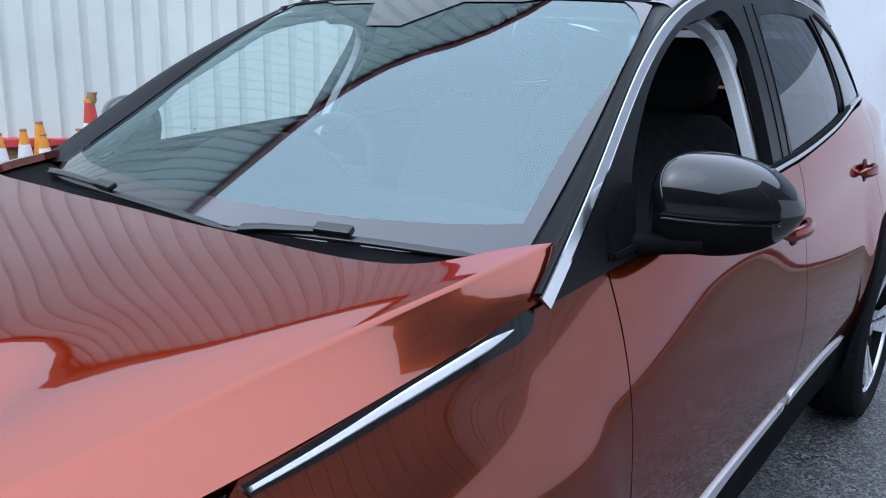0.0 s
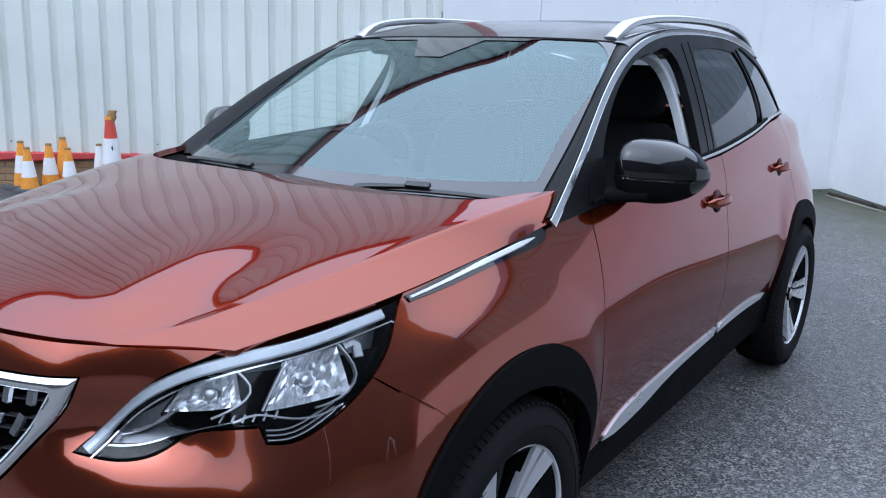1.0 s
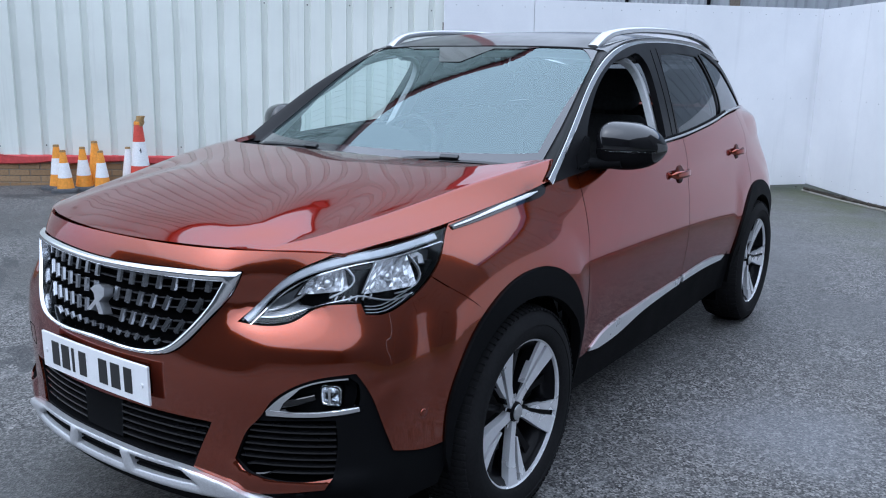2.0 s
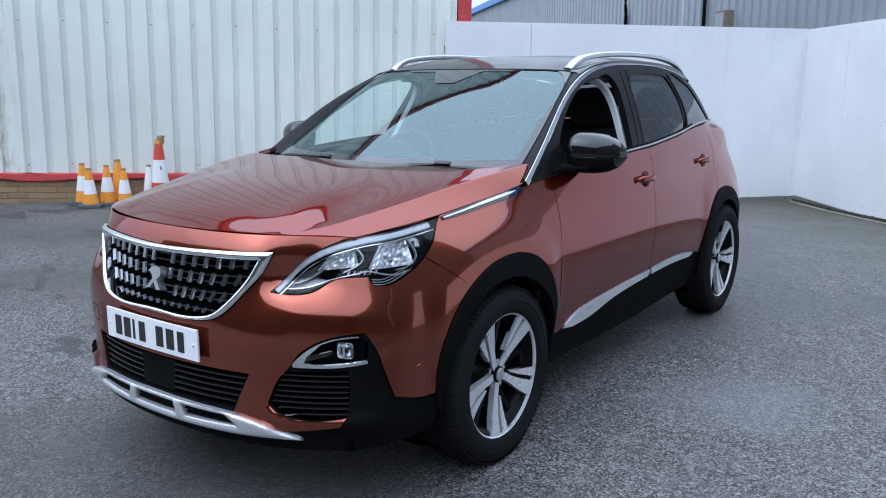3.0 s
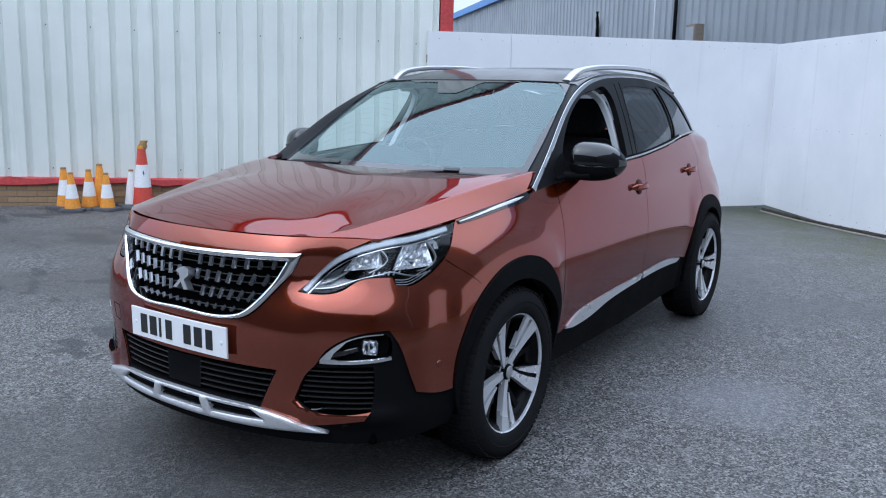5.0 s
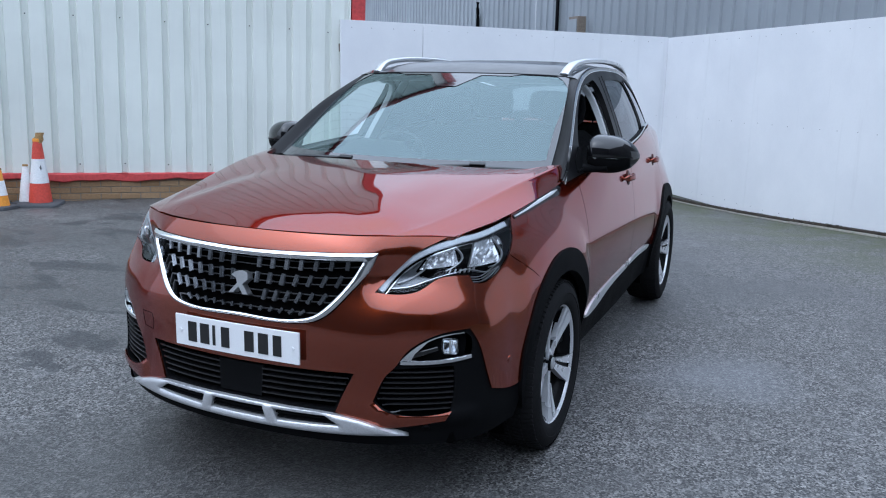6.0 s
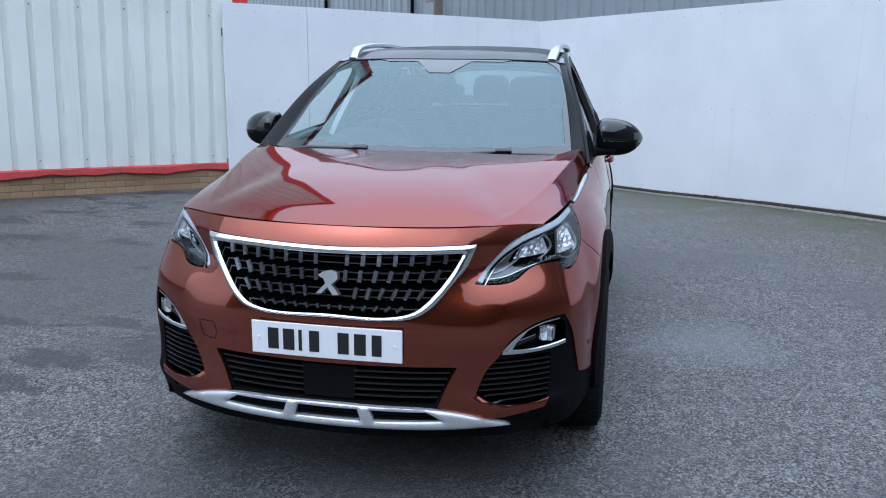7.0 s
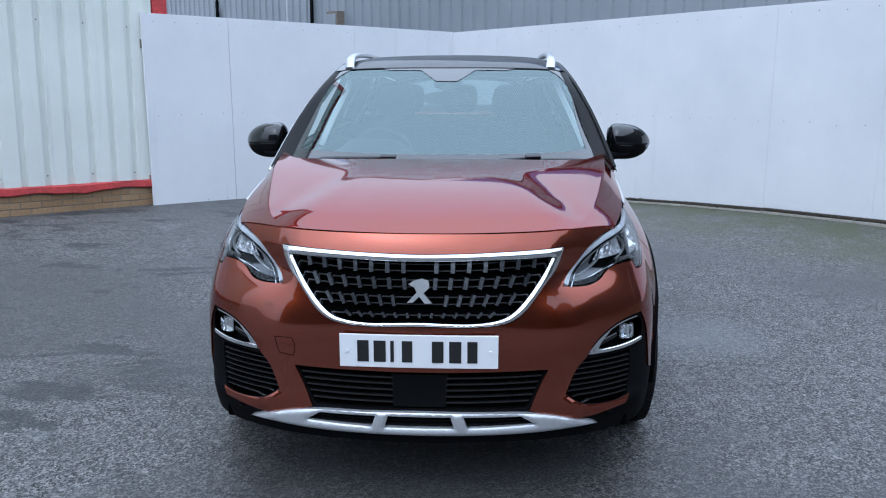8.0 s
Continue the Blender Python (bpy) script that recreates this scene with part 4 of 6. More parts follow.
rear_door = list(reversed(MID_CUT)) + side((1.8, 1.145), (2.1, 1.168), (2.35, 1.19), (2.60, 1.20)) + side((2.63, 1.05), (2.60, .92), (2.52, .80)) + side((2.42, .735), (2.305, .60), (2.275, .455)) + side((2.15, .473), (2.04, .491))
rear_doors = panel("rear_door", PAINT, car, skirt, outline(rear_door), h=.03, thick=.02, both=True)
quarter = side((2.60, 1.20), (2.8, 1.21), (3.0, 1.215), (3.2, 1.21)) + side((3.22, 1.0), (3.25, .7), (3.24, .45)) + side(*reversed(REAR_ARCH[2:])) + side((2.52, .80), (2.60, .92), (2.63, 1.05))
panel("rear_quarter", PAINT, car, skirt, outline(quarter), h=.035, thick=.02, both=True)
u_tail = sy(3.22, .9)
tail = [(u_tail, 1.20), (U_END - .02, 1.20), (2 * U_END - u_tail, 1.20), (2 * U_END - u_tail, .45), (U_END - .02, .40), (u_tail, .45)]


def tail_skin(u, z):
    """The skirt carried on round the tail to the other side."""
    u, z = np.broadcast_arrays(np.asarray(u, float), np.asarray(z, float))
    p = skirt(np.where(u > U_END, 2 * U_END - u, u), z)
    p[..., 0] = np.where(u > U_END, -p[..., 0], p[..., 0])
    return p


panel("tailgate", PAINT, car, tail_skin, smooth_line(tail, range(6)), h=.05, thick=.02)

# ---- black cladding: bumper foot, wheel arches, sills
clad = raised(skirt, -.007)
FOG_HOLE = outline(nose((.569, .541), (.588, .568), (.622, .602), (.664, .628), (.714, .643), (.752, .646)) + nose((.768, .628), (.772, .59), (.765, .553), (.70, .540), (.62, .537)))
SIDE_GRILLE = outline(nose((.540, .521), (.63, .527), (.727, .530), (.729, .45), (.722, .378), (.672, .370), (.606, .371), (.540, .388), (.497, .413), (.515, .464)), turn=50)
LOWER_HOLE = outline(mirror_line([(0.0, .502)] + nose((.2, .502), (.42, .502)) + nose((.392, .44), (.358, .376)) + nose((.2, .378)) + [(0.0, .380)]))
foot = mirror_line([(0.0, .515)] + nose((.3, .515), (.44, .515), (.50, .53), (.555, .55)) + nose((.60, .60), (.664, .648), (.72, .665), (.785, .665)) + nose((.81, .56)) + side((-.56, .435), (-.40, .408), (-.392, .36), (-.41, .26)) + nose((.70, .245), (.4, .245)) + [(0.0, .245)])
panel("bumper_cladding", BLACK_PLASTIC, car, clad, outline(foot), [FOG_HOLE, FOG_HOLE * [-1, 1], SIDE_GRILLE, SIDE_GRILLE * [-1, 1], LOWER_HOLE], h=.03, thick=.03)
# black sheet behind the lower openings, in place of their shade
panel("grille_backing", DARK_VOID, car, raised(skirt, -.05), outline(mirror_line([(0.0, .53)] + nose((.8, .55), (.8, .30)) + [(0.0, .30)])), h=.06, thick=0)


def arch_ring(centre, outer, radius):
    proud = raised(skirt, .010)
    a0, a1 = math.radians(-8), math.radians(188)
    inner = [(centre - radius * math.cos(a), .345 + radius * math.sin(a)) for a in np.linspace(a1, a0, 26)]
    path = smooth_line(outer, closed=False, step=.03)
    ring = side(*[tuple(p) for p in path]) + side(*inner)
    panel("wheel_arch_trim", BLACK_PLASTIC, car, proud, np.array(ring), h=.03, thick=.035, gap=0, both=True)


arch_ring(0.0, ARCH, .388)
arch_ring(2.68, REAR_ARCH, .385)
sill = side(*STRIP_TOP) + side((2.285, .36), (2.30, .25), (1.5, .235), (.9, .235), (.40, .25), (.41, .36))
panel("sill_cladding", BLACK_PLASTIC, car, clad, outline(sill), h=.035, thick=.03, both=True)
lower_strip = [(2.10, .452), (1.8, .462), (1.5, .456), (1.2, .440), (1.0, .420), (.83, .392), (.62, .384)]


def bright_sill(y0, y1):
    up = [p for p in smooth_line(STRIP_TOP[1:9], closed=False, step=.04) if y0 <= p[0] <= y1]
    low = [p for p in smooth_line(lower_strip, closed=False, step=.04) if y0 <= p[0] <= y1]
    panel("door_strip", BRIGHT, car, raised(skirt, .006), np.array(side(*up) + side(*low)), h=.03, thick=.014, gap=.003, both=True, label="bright chrome strip along the foot of the door")


bright_sill(.52, 1.497)
bright_sill(1.503, 2.16)

# ---- grille: bright frame, dark bars, small bright tiles, badge
proud = raised(skirt, .008)
frame_lines = [shrink(smooth_line(outline(GRILLE_OUT), range(len(outline(GRILLE_OUT))), step=.007), .0008), shrink(smooth_line(outline(GRILLE_IN), range(len(outline(GRILLE_IN))), step=.007), -.0008)]
data = crowned(sheet(proud, frame_lines[0], frame_lines[1:], h=.0045, thick=.038, gap=0), proud, frame_lines, .010, .007)
grille_frame = mesh_part("grille_frame", data[0], data[1], CHROME, car, "chrome grille surround", normals=data[2])
deep = raised(skirt, -.028)
# plain black sheet behind the bars, standing in for the shade there
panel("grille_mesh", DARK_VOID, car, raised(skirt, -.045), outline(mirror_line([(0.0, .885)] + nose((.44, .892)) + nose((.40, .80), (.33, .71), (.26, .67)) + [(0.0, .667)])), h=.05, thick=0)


def grille_half(z):
    return float(np.interp(z, [.678, .693, .730, .782, .842, .880], [.25, .286, .333, .376, .414, .43]))


TILE_ROWS = ((.853, .0545, .038, .020), (.801, .0510, .038, .019), (.746, .0440, .036, .0165), (.699, .0400, .016, .014))


def row_z(z, r, x):
    return z + .012 * (x / .4)**2 * (1 - r / 4)


for r, (z, w, tall, wide) in enumerate(TILE_ROWS):
    for dz in ((-.0105, .0115) if r < 3 else (.0,)):
        x1 = grille_half(row_z(z + dz, r, .38)) + .004
        path = [(fx(x, row_z(z + dz, r, x)), row_z(z + dz, r, x)) for x in np.linspace(-x1, x1, 28)]
        strip("grille_bar", BAR, car, raised(skirt, -.030), path, .0034, .009, .008)
    for k in range(-8, 9):
        s = k * w
        zz = row_z(z, r, s)
        if abs(s) > grille_half(zz - tall / 2) - .014 or (abs(s) < .045 and r < 3):
            continue
        lean = -(.01, .05, .075, .09)[r] * s
        path = [(fx(s + lean * t, zz - tall * t), zz - tall * t) for t in (-.5, -.44, 0, .44, .5)]
        strip("grille_tile", TILE, car, deep, path, [wide * .9, wide, wide, wide, wide * .9], .014, .006)

# badge: a plain upright cross-shaped emblem
badge = [(-.040, .740), (-.020, .742), (.000, .762), (.020, .738), (.042, .740), (.014, .772), (.034, .790), (.030, .812), (.006, .818), (-.018, .812), (-.036, .800), (-.016, .790), (-.008, .774)]
panel("badge", SATIN, car, raised(skirt, .010), smooth_line(badge, range(len(badge)), step=.008), h=.01, thick=.03, gap=0, label="satin silver emblem")
for k in range(7):
    x = -.075 + k * .025
    strip("maker_mark", SATIN, grille_frame, raised(skirt, .010), [(x - .008, .884), (x, .884), (x + .008, .884)], .008, .0015, .001)

# ---- number plate
def plate_y(x):
    return -.936 + .10 * x * x


def bent(loops):
    return [[(x, y + plate_y(x), z) for x, y, z in l] for l in loops]


def plate_loop(d, g):
    xs = np.linspace(-.26 + g, .26 - g, 25)
    return [(x, d, .586 + .0555 - g) for x in xs] + [(x, d, .586 - .0555 + g) for x in xs[::-1]]


plate = mesh_part("number_plate", *rings(bent([plate_loop(d, g) for d, g in ((.006, 0), (0, 0), (-.001, .001))])), PLATE_WHITE, car, "white number plate")
for x, w in ((-.200, .046), (-.145, .048), (-.104, .014), (-.055, .042), (.045, .046), (.102, .048), (.158, .040)):
    q = [(x + .018 + w * .41 * k, d, .586 + .036 * j) for k, j, d in ((-1, -1, -.003), (1, -1, -.003), (1, 1, -.003), (-1, 1, -.003), (-1, -1, 0), (1, -1, 0), (1, 1, 0), (-1, 1, 0))]
    v = bent([q])[0]
    mesh_part("plate_bar", v, [(0, 1, 2, 3), (7, 6, 5, 4), (0, 4, 5, 1), (1, 5, 6, 2), (2, 6, 7, 3), (3, 7, 4, 0)], INK, plate)
for x in (-.235, .235):
    v, f = tube([(x, plate_y(x), .585), (x, plate_y(x) - .0045, .585)], .006, 12)
    mesh_part("plate_screw", v, f, PLATE_WHITE, plate)

box("plate_plinth", (.44, .045, .09), Matrix.Translation((0, -.907, .586)), BLACK_PLASTIC, car, .004)

# ---- lower grille, radar cover, side grilles
slot = raised(skirt, -.025)
for z in (.484, .463, .442, .421, .400):
    x1 = float(np.interp(z, [.376, .44, .502], [.356, .390, .418]))
    for s in (1, -1):
        strip("lower_slat", SLAT, car, slot, [(s * fx(x, z), z) for x in np.linspace(.09, x1, 12)], .007, .014, .012)
panel("radar_cover", BLACK_PLASTIC, car, raised(skirt, -.012), smooth_line(nose((.098, .498), (.090, .383)) + [(-a, b) for a, b in reversed(nose((.098, .498), (.090, .383)))], range(4)), h=.03, thick=.03)
for i in range(8):
    z = .512 - i * .0185
    x0 = float(np.interp(z, [.385, .412, .464, .52], [.55, .50, .517, .54]))
    for s in (1, -1):
        strip("side_slat", SLAT, car, slot, [(s * fx(x, z), z) for x in np.linspace(x0, .728, 12)], .006, .015, .012)

# ---- skid plate with three slots
skid = raised(skirt, .013)
skid_half = [(0.0, .372)] + nose((.2, .368), (.373, .360)) + nose((.48, .338), (.60, .298)) + nose((.50, .296), (.375, .294)) + [(0.0, .292)]
slots = [smooth_line([(fx(a, b), b) for a, b in q], range(4)) for q in
         ([(-.104, .358), (.104, .358), (.116, .318), (-.116, .318)], [(.146, .357), (.335, .355), (.386, .324), (.160, .318)], [(-.335, .355), (-.146, .357), (-.160, .318), (-.386, .324)])]
rims = [shrink(outline(mirror_line(skid_half)), 0)] + [shrink(q, 0) for q in slots]
data = crowned(sheet(skid, rims[0], rims[1:], h=.007, thick=.035, gap=0), skid, rims, .012, .007)
mesh_part("skid_plate", data[0], data[1], SKID, car, "silver bumper skid plate with three slots", normals=data[2])
for z in (.341, .326):
    strip("skid_slat", BLACK_PLASTIC, car, raised(skirt, -.004), [(fx(x, z), z) for x in np.linspace(-.38, .38, 30)], .006, .006, .01)

# ---- parking sensors, towing eye cover
for y, z in ((-.477, .507),):
    for s in (1, -1):
        u = sy(y, z)
        p, n = skirt(np.array([u]), np.array([z]))[0], normals_of(skirt, np.array([u]), np.array([z]))[0]
        p, n = Vector((s * p[0], p[1], p[2])), Vector((s * n[0], n[1], n[2]))
        v, f = tube([p - n * .004, p + n * .0015, p + n * .0025], [.0125, .0125, .0095], 20)
        mesh_part("parking_sensor", v, f, PAINT, car, "", True)
for s in (1, -1):
    u = fx(.655, .318)
    p, n = skirt(np.array([u]), np.array([.318]))[0], normals_of(skirt, np.array([u]), np.array([.318]))[0]
    p, n = Vector((s * p[0], p[1], p[2])), Vector((s * n[0], n[1], n[2]))
    v, f = tube([p - n * .01, p - n * .002, p - n * .001], [.0125, .0125, .009], 20)
    mesh_part("parking_sensor", v, f, BLACK_PLASTIC, car, "", True)

# ---- headlamps
LAMP = outline(list(reversed(LAMP_TOP[:1])) + LAMP_TOP[1:] + LAMP_LOW + LAMP_OUT + side((-.311, .917), (-.243, .979)) + side((-.36, .968), (-.47, .959)) + nose((.672, .948)), turn=45)
headlamps = panel("headlamp", BEZEL, car, raised(skirt, -.080), LAMP, h=.03, thick=-.072, gap=.002, both=True, label="clear headlamp with a dark bezel and bright reflectors")
lens_l, lens_r = sheet(raised(skirt, .001), LAMP, h=.022, thick=.006, gap=.0025), None
lens_r = mirrored(lens_l)
for data, lamp in ((lens_l, headlamps[0]), (lens_r, headlamps[1])):
    o = mesh_part("lens", data[0], data[1], LENS, lamp, normals=data[2])
    o.visible_shadow = False


def in_lamp(name, mat, pts, off, thick=.02, label="", **how):
    """A piece inside both lamps, by points of the left one."""
    a = panel(name, mat, None, raised(skirt, off), pts, thick=thick, gap=0, both=True, label=label, **how)
    for o, lamp in zip(a, headlamps):
        o.parent = lamp


def lamp_line(name, mat, pts, width, off, height=.006):
    path = smooth_line(pts, closed=False, step=.02)
    made = strip(name, mat, None, raised(skirt, off), path, width, height, .004, both=True)
    for o, lamp in zip(made, headlamps):
        o.parent = lamp


GUIDE = [(.516, .784), (.553, .822), (.600, .861), (.668, .900), (.755, .927), (.88, .940), (1.02, .946), (1.14, .956), (1.205, .962)]
lamp_line("light_guide", LIGHT_BAND, GUIDE, .021, -.012, .008)
lamp_line("bright_trim", CHROME, [(u + .012, z - .016) for u, z in GUIDE], .004, -.010)
for k in range(3):
    lamp_line("hook_fin", SATIN, [(.878, .806 + .008 * k), (.93, .803 + .008 * k), (.985, .815 + .008 * k), (1.03, .830 + .006 * k)], .0025, -.016)


def bowl(name, corners, edge, depth, nu, nv, seed):
    """A hollow of many small bright facets in both lamps; corners run round it."""
    rng = random.Random(seed)
    a, b, c, d = [np.array(p) for p in corners]
    pts = []
    for i in range(nu + 1):
        for j in range(nv + 1):
            s, t = i / nu, j / nv
            q = (a * (1 - s) + d * s) * (1 - t) + (b * (1 - s) + c * s) * t
            hollow = (math.sin(math.pi * s) * math.sin(math.pi * t))**.6 if 0 < i < nu and 0 < j < nv else 0
            flute = .006 * (i % 2) + rng.uniform(-.004, .004) if hollow else 0
            n = normals_of(skirt, np.array([q[0]]), np.array([q[1]]))[0]
            pts.append(skirt(np.array([q[0]]), np.array([q[1]]))[0] + n * (edge - depth * hollow + flute))
    f = [(i * (nv + 1) + j, (i + 1) * (nv + 1) + j, (i + 1) * (nv + 1) + j + 1, i * (nv + 1) + j + 1) for i in range(nu) for j in range(nv)]
    m = (a + b + c + d) / 4
    n = normals_of(skirt, np.array([m[0]]), np.array([m[1]]))[0]
    root = skirt(np.array([m[0]]), np.array([m[1]]))[0] + n * (edge - depth)
    for s, lamp in ((1, headlamps[0]), (-1, headlamps[1])):
        o = mesh_part(name, [(s * x, y, z) for x, y, z in pts], f, MIRROR_FACET, lamp, "bright faceted reflector")
        vv, ff = tube([tuple((root + n * t) * [s, 1, 1]) for t in (0, depth * .6, depth * .75)], [.013, .013, .008], 14)
        mesh_part("bulb_shield", vv, ff, SATIN, o, "", True)


bowl("reflector", [(.655, .846), (.697, .894), (.812, .920), (.822, .866)], -.013, .026, 13, 6, 3)
bowl("reflector", [(.880, .852), (.942, .924), (1.074, .930), (1.072, .852)], -.013, .030, 15, 7, 5)
lamp_line("bright_trim", CHROME, [(.668, .845), (.695, .887), (.750, .908), (.808, .919)], .003, -.010)
lamp_line("bright_trim", SATIN, [(.812, .921), (.850, .889), (.805, .862), (.756, .845)], .004, -.010)
lamp_line("bright_trim", SATIN, [(.873, .853), (.910, .892), (.948, .924)], .004, -.010)
lamp_line("bright_trim", SATIN, [(1.076, .931), (1.092, .878), (1.050, .849), (.988, .842)], .0035, -.010)
lamp_line("bright_trim", SATIN, [(1.092, .928), (1.122, .928), (1.118, .905)], .020, -.02)
in_lamp("bright_wedge", BEZEL, np.array([(.540, .797), (.597, .832), (.649, .858), (.674, .876), (.640, .838), (.660, .822), (.711, .820), (.62, .800)]), -.022, .03, h=.02)
lamp_line("bright_trim", CHROME, [(.545, .792), (.62, .797), (.70, .818), (.759, .833), (.82, .842)], .003, -.014)
for k in range(3):
    lamp_line("bright_trim", SATIN, [(.575 + .02 * k, .806 + .006 * k), (.625 + .016 * k, .818 + .008 * k), (.660 + .012 * k, .842 + .006 * k)], .003, -.012)
lamp_line("bright_trim", SATIN, [(.80, .838), (.86, .848), (.924, .836), (.985, .828), (1.049, .836)], .004, -.016)
for k in range(6):
    a = .77 + .026 * k
    lamp_line("fin", SATIN, [(a, .838), (a + .010, .850)], .004, -.018)

# ---- towing eye cover: a fine closed groove in the bumper
cover = smooth_line([(fx(x, z), z) for x, z in ((-.50, .600), (-.435, .602), (-.425, .575), (-.432, .540), (-.485, .545))], [0, 1, 3, 4], step=.01)
strip("towing_cover", DARK_VOID, car, raised(skirt, .0002), np.concatenate([cover, cover[:1]]), .0018, .0004, .001, "fine groove round the towing eye cover")

# ---- windscreen and its surround
def grid_outline(n=50, e=0.0):
    t = np.linspace(-1 + e, 1 - e, n)
    v = np.linspace(e, 1 - e, n)
    return np.concatenate([np.stack([t, np.full(n, e)], 1)[:-1], np.stack([np.full(n, 1 - e), v], 1)[:-1],
                           np.stack([t[::-1], np.full(n, 1 - e)], 1)[:-1], np.stack([np.full(n, -1 + e), v[::-1]], 1)[:-1]])


SCREEN = (.68, .80)
glass = panel("windscreen", PANE, car, windscreen, grid_outline(), h=.05, scale=SCREEN, thick=0, label="clear windscreen with a black printed border")[0]
glass.visible_shadow = False
# printed border inside the glass: wide at the foot, deeper round the camera at the top
hole = [(-.955, .095), (-.5, .082), (0, .078), (.5, .082), (.955, .095), (.967, .5), (.962, .92), (.93, .962), (.5, .968), (.24, .968), (.09, .81), (-.09, .81), (-.24, .968), (-.5, .968), (-.93, .962), (-.962, .92), (-.967, .5)]
panel("screen_border", FRIT, glass, raised(windscreen, .0025), grid_outline(), [smooth_line(hole, [0, 4, 8, 9, 10, 11, 12, 13], step=.04)], h=.04, scale=SCREEN, thick=.002)
strip("screen_trim", BLACK_PLASTIC, car, windscreen, [(s, 1.0) for s in np.linspace(-1, 1, 40)], .016, .003, .01)


# black front pillars: between the windscreen and the bright strip
def pillar(s, v):
    """s from the windscreen's edge (0) to the bright strip (1), v up the pillar."""
    s, v = np.broadcast_arrays(np.asarray(s, float), np.asarray(v, float))
    a = windscreen(np.ones_like(v), v)
    y = .30 + (1.06 - .30) * v**1.02
    b = flank(y, strip_z(y))
    q = s[..., None]
    mid = a * (1 - q) + b * q
    mid[..., 0] += .006 * np.sin(np.pi * s)
    mid[..., 2] += .009 * np.sin(np.pi * s)
    return mid


ps, pv = np.linspace(0, 1, 8), np.linspace(0, 1, 30)
pts = pillar(*np.meshgrid(ps, pv, indexing="ij"))
v = [tuple(p) for p in pts.reshape(-1, 3)]
f = [(i * 30 + j, i * 30 + j + 1, (i + 1) * 30 + j + 1, (i + 1) * 30 + j) for i in range(7) for j in range(29)]
both_sides("front_pillar", v, f, PILLAR_BLACK, car, "satin black front pillar")

# ---- roof
panel("roof", ROOF_BLACK, car, roof, grid_outline(60), h=.05, scale=(.58, 2.1), thick=.02, gap=.001, label="gloss black roof")


def roof_side(s, v):
    s, v = np.broadcast_arrays(np.asarray(s, float), np.asarray(v, float))
    y = 1.06 + (2.98 - 1.06) * v
    a = roof(np.ones_like(v), v)
    yb = 1.06 + (2.72 - 1.06) * v
    b = flank(yb, strip_z(np.minimum(yb, 2.65)) - .06 * np.clip(yb - 2.5, 0, 1))
    q = s[..., None]
    p = a * (1 - q) + b * q
    p[..., 0] += .012 * np.sin(np.pi * s)
    p[..., 2] += .010 * np.sin(np.pi * s)
    return p


pts = roof_side(*np.meshgrid(np.linspace(0, 1, 8), np.linspace(0, 1, 40), indexing="ij"))
v = [tuple(p) for p in pts.reshape(-1, 3)]
f = [(i * 40 + j, i * 40 + j + 1, (i + 1) * 40 + j + 1, (i + 1) * 40 + j) for i in range(7) for j in range(39)]
both_sides("cant_rail", v, f, GLOSS_BLACK, car)


# ---- side windows
TOP = [(y, float(strip_z(y)) - .004) for y in (.31, .5, .75, 1.0, 1.25, 1.5, 1.9, 2.3, 2.65)]
BELT = [(.31, 1.052), (.49, 1.068), (.70, 1.082), (1.0, 1.102), (1.3, 1.119), (1.51, 1.128), (1.8, 1.147), (2.1, 1.170), (2.35, 1.192), (2.6, 1.203), (3.04, 1.205)]
W_FRONT = [(.565, 1.095), (.615, 1.185), (.70, 1.268), (.82, 1.350), (.965, 1.418), (1.11, 1.462), (1.28, 1.486), (1.385, 1.488), (1.418, 1.455), (1.41, 1.36), (1.365, 1.24), (1.325, 1.140), (1.0, 1.122), (.75, 1.104)]
W_REAR = [(1.495, 1.142), (1.545, 1.30), (1.60, 1.44), (1.65, 1.494), (1.9, 1.505), (2.21, 1.492), (2.262, 1.44), (2.288, 1.35), (2.262, 1.26), (2.21, 1.192), (1.9, 1.164)]
W_QUARTER = [(2.29, 1.208), (2.345, 1.28), (2.355, 1.37), (2.335, 1.44), (2.315, 1.482), (2.58, 1.462), (2.70, 1.42), (2.82, 1.32), (2.93, 1.222), (2.6, 1.212)]
holes = [smooth_line(W_FRONT, [0, 11], step=.03), smooth_line(W_REAR, [0, 3, 5, 9], step=.03), smooth_line(W_QUARTER, [0, 8], step=.03)]
panel("window_frame", PILLAR_BLACK, car, flank, smooth_line(TOP + [(2.80, 1.42), (2.94, 1.31), (3.06, 1.205)] + list(reversed(BELT)), [0, 11, 12, 22], step=.03), holes, h=.03, thick=.03, gap=.0, both=True, label="black window surround")
for q, name in ((holes[1], "rear_window"), (holes[2], "quarter_window")):
    for o in panel(name, DARK_PANE, car, raised(flank, -.006), shrink(q, -.008), h=.05, thick=0, gap=0, both=True, label="tinted side glass"):
        o.visible_shadow = False
# the front windows are wound down: only a rim of glass shows
panel("front_window", DARK_PANE, car, raised(flank, -.012), np.array([(.60, 1.10), (1.32, 1.128), (1.32, 1.120), (.60, 1.09)]), h=.05, thick=0, gap=0, both=True, label="wound-down front window")
strip_path = smooth_line([(y, z) for y, z in STRIP], closed=False, step=.03)
strip("roof_strip", CHROME, car, raised(flank, .0015), strip_path, [float(np.interp(p[0], [.29, 1.0, 1.4, 2.0, 2.65], [.027, .023, .017, .010, .006])) for p in strip_path], .002, .003, label="bright strip from wing to roof")
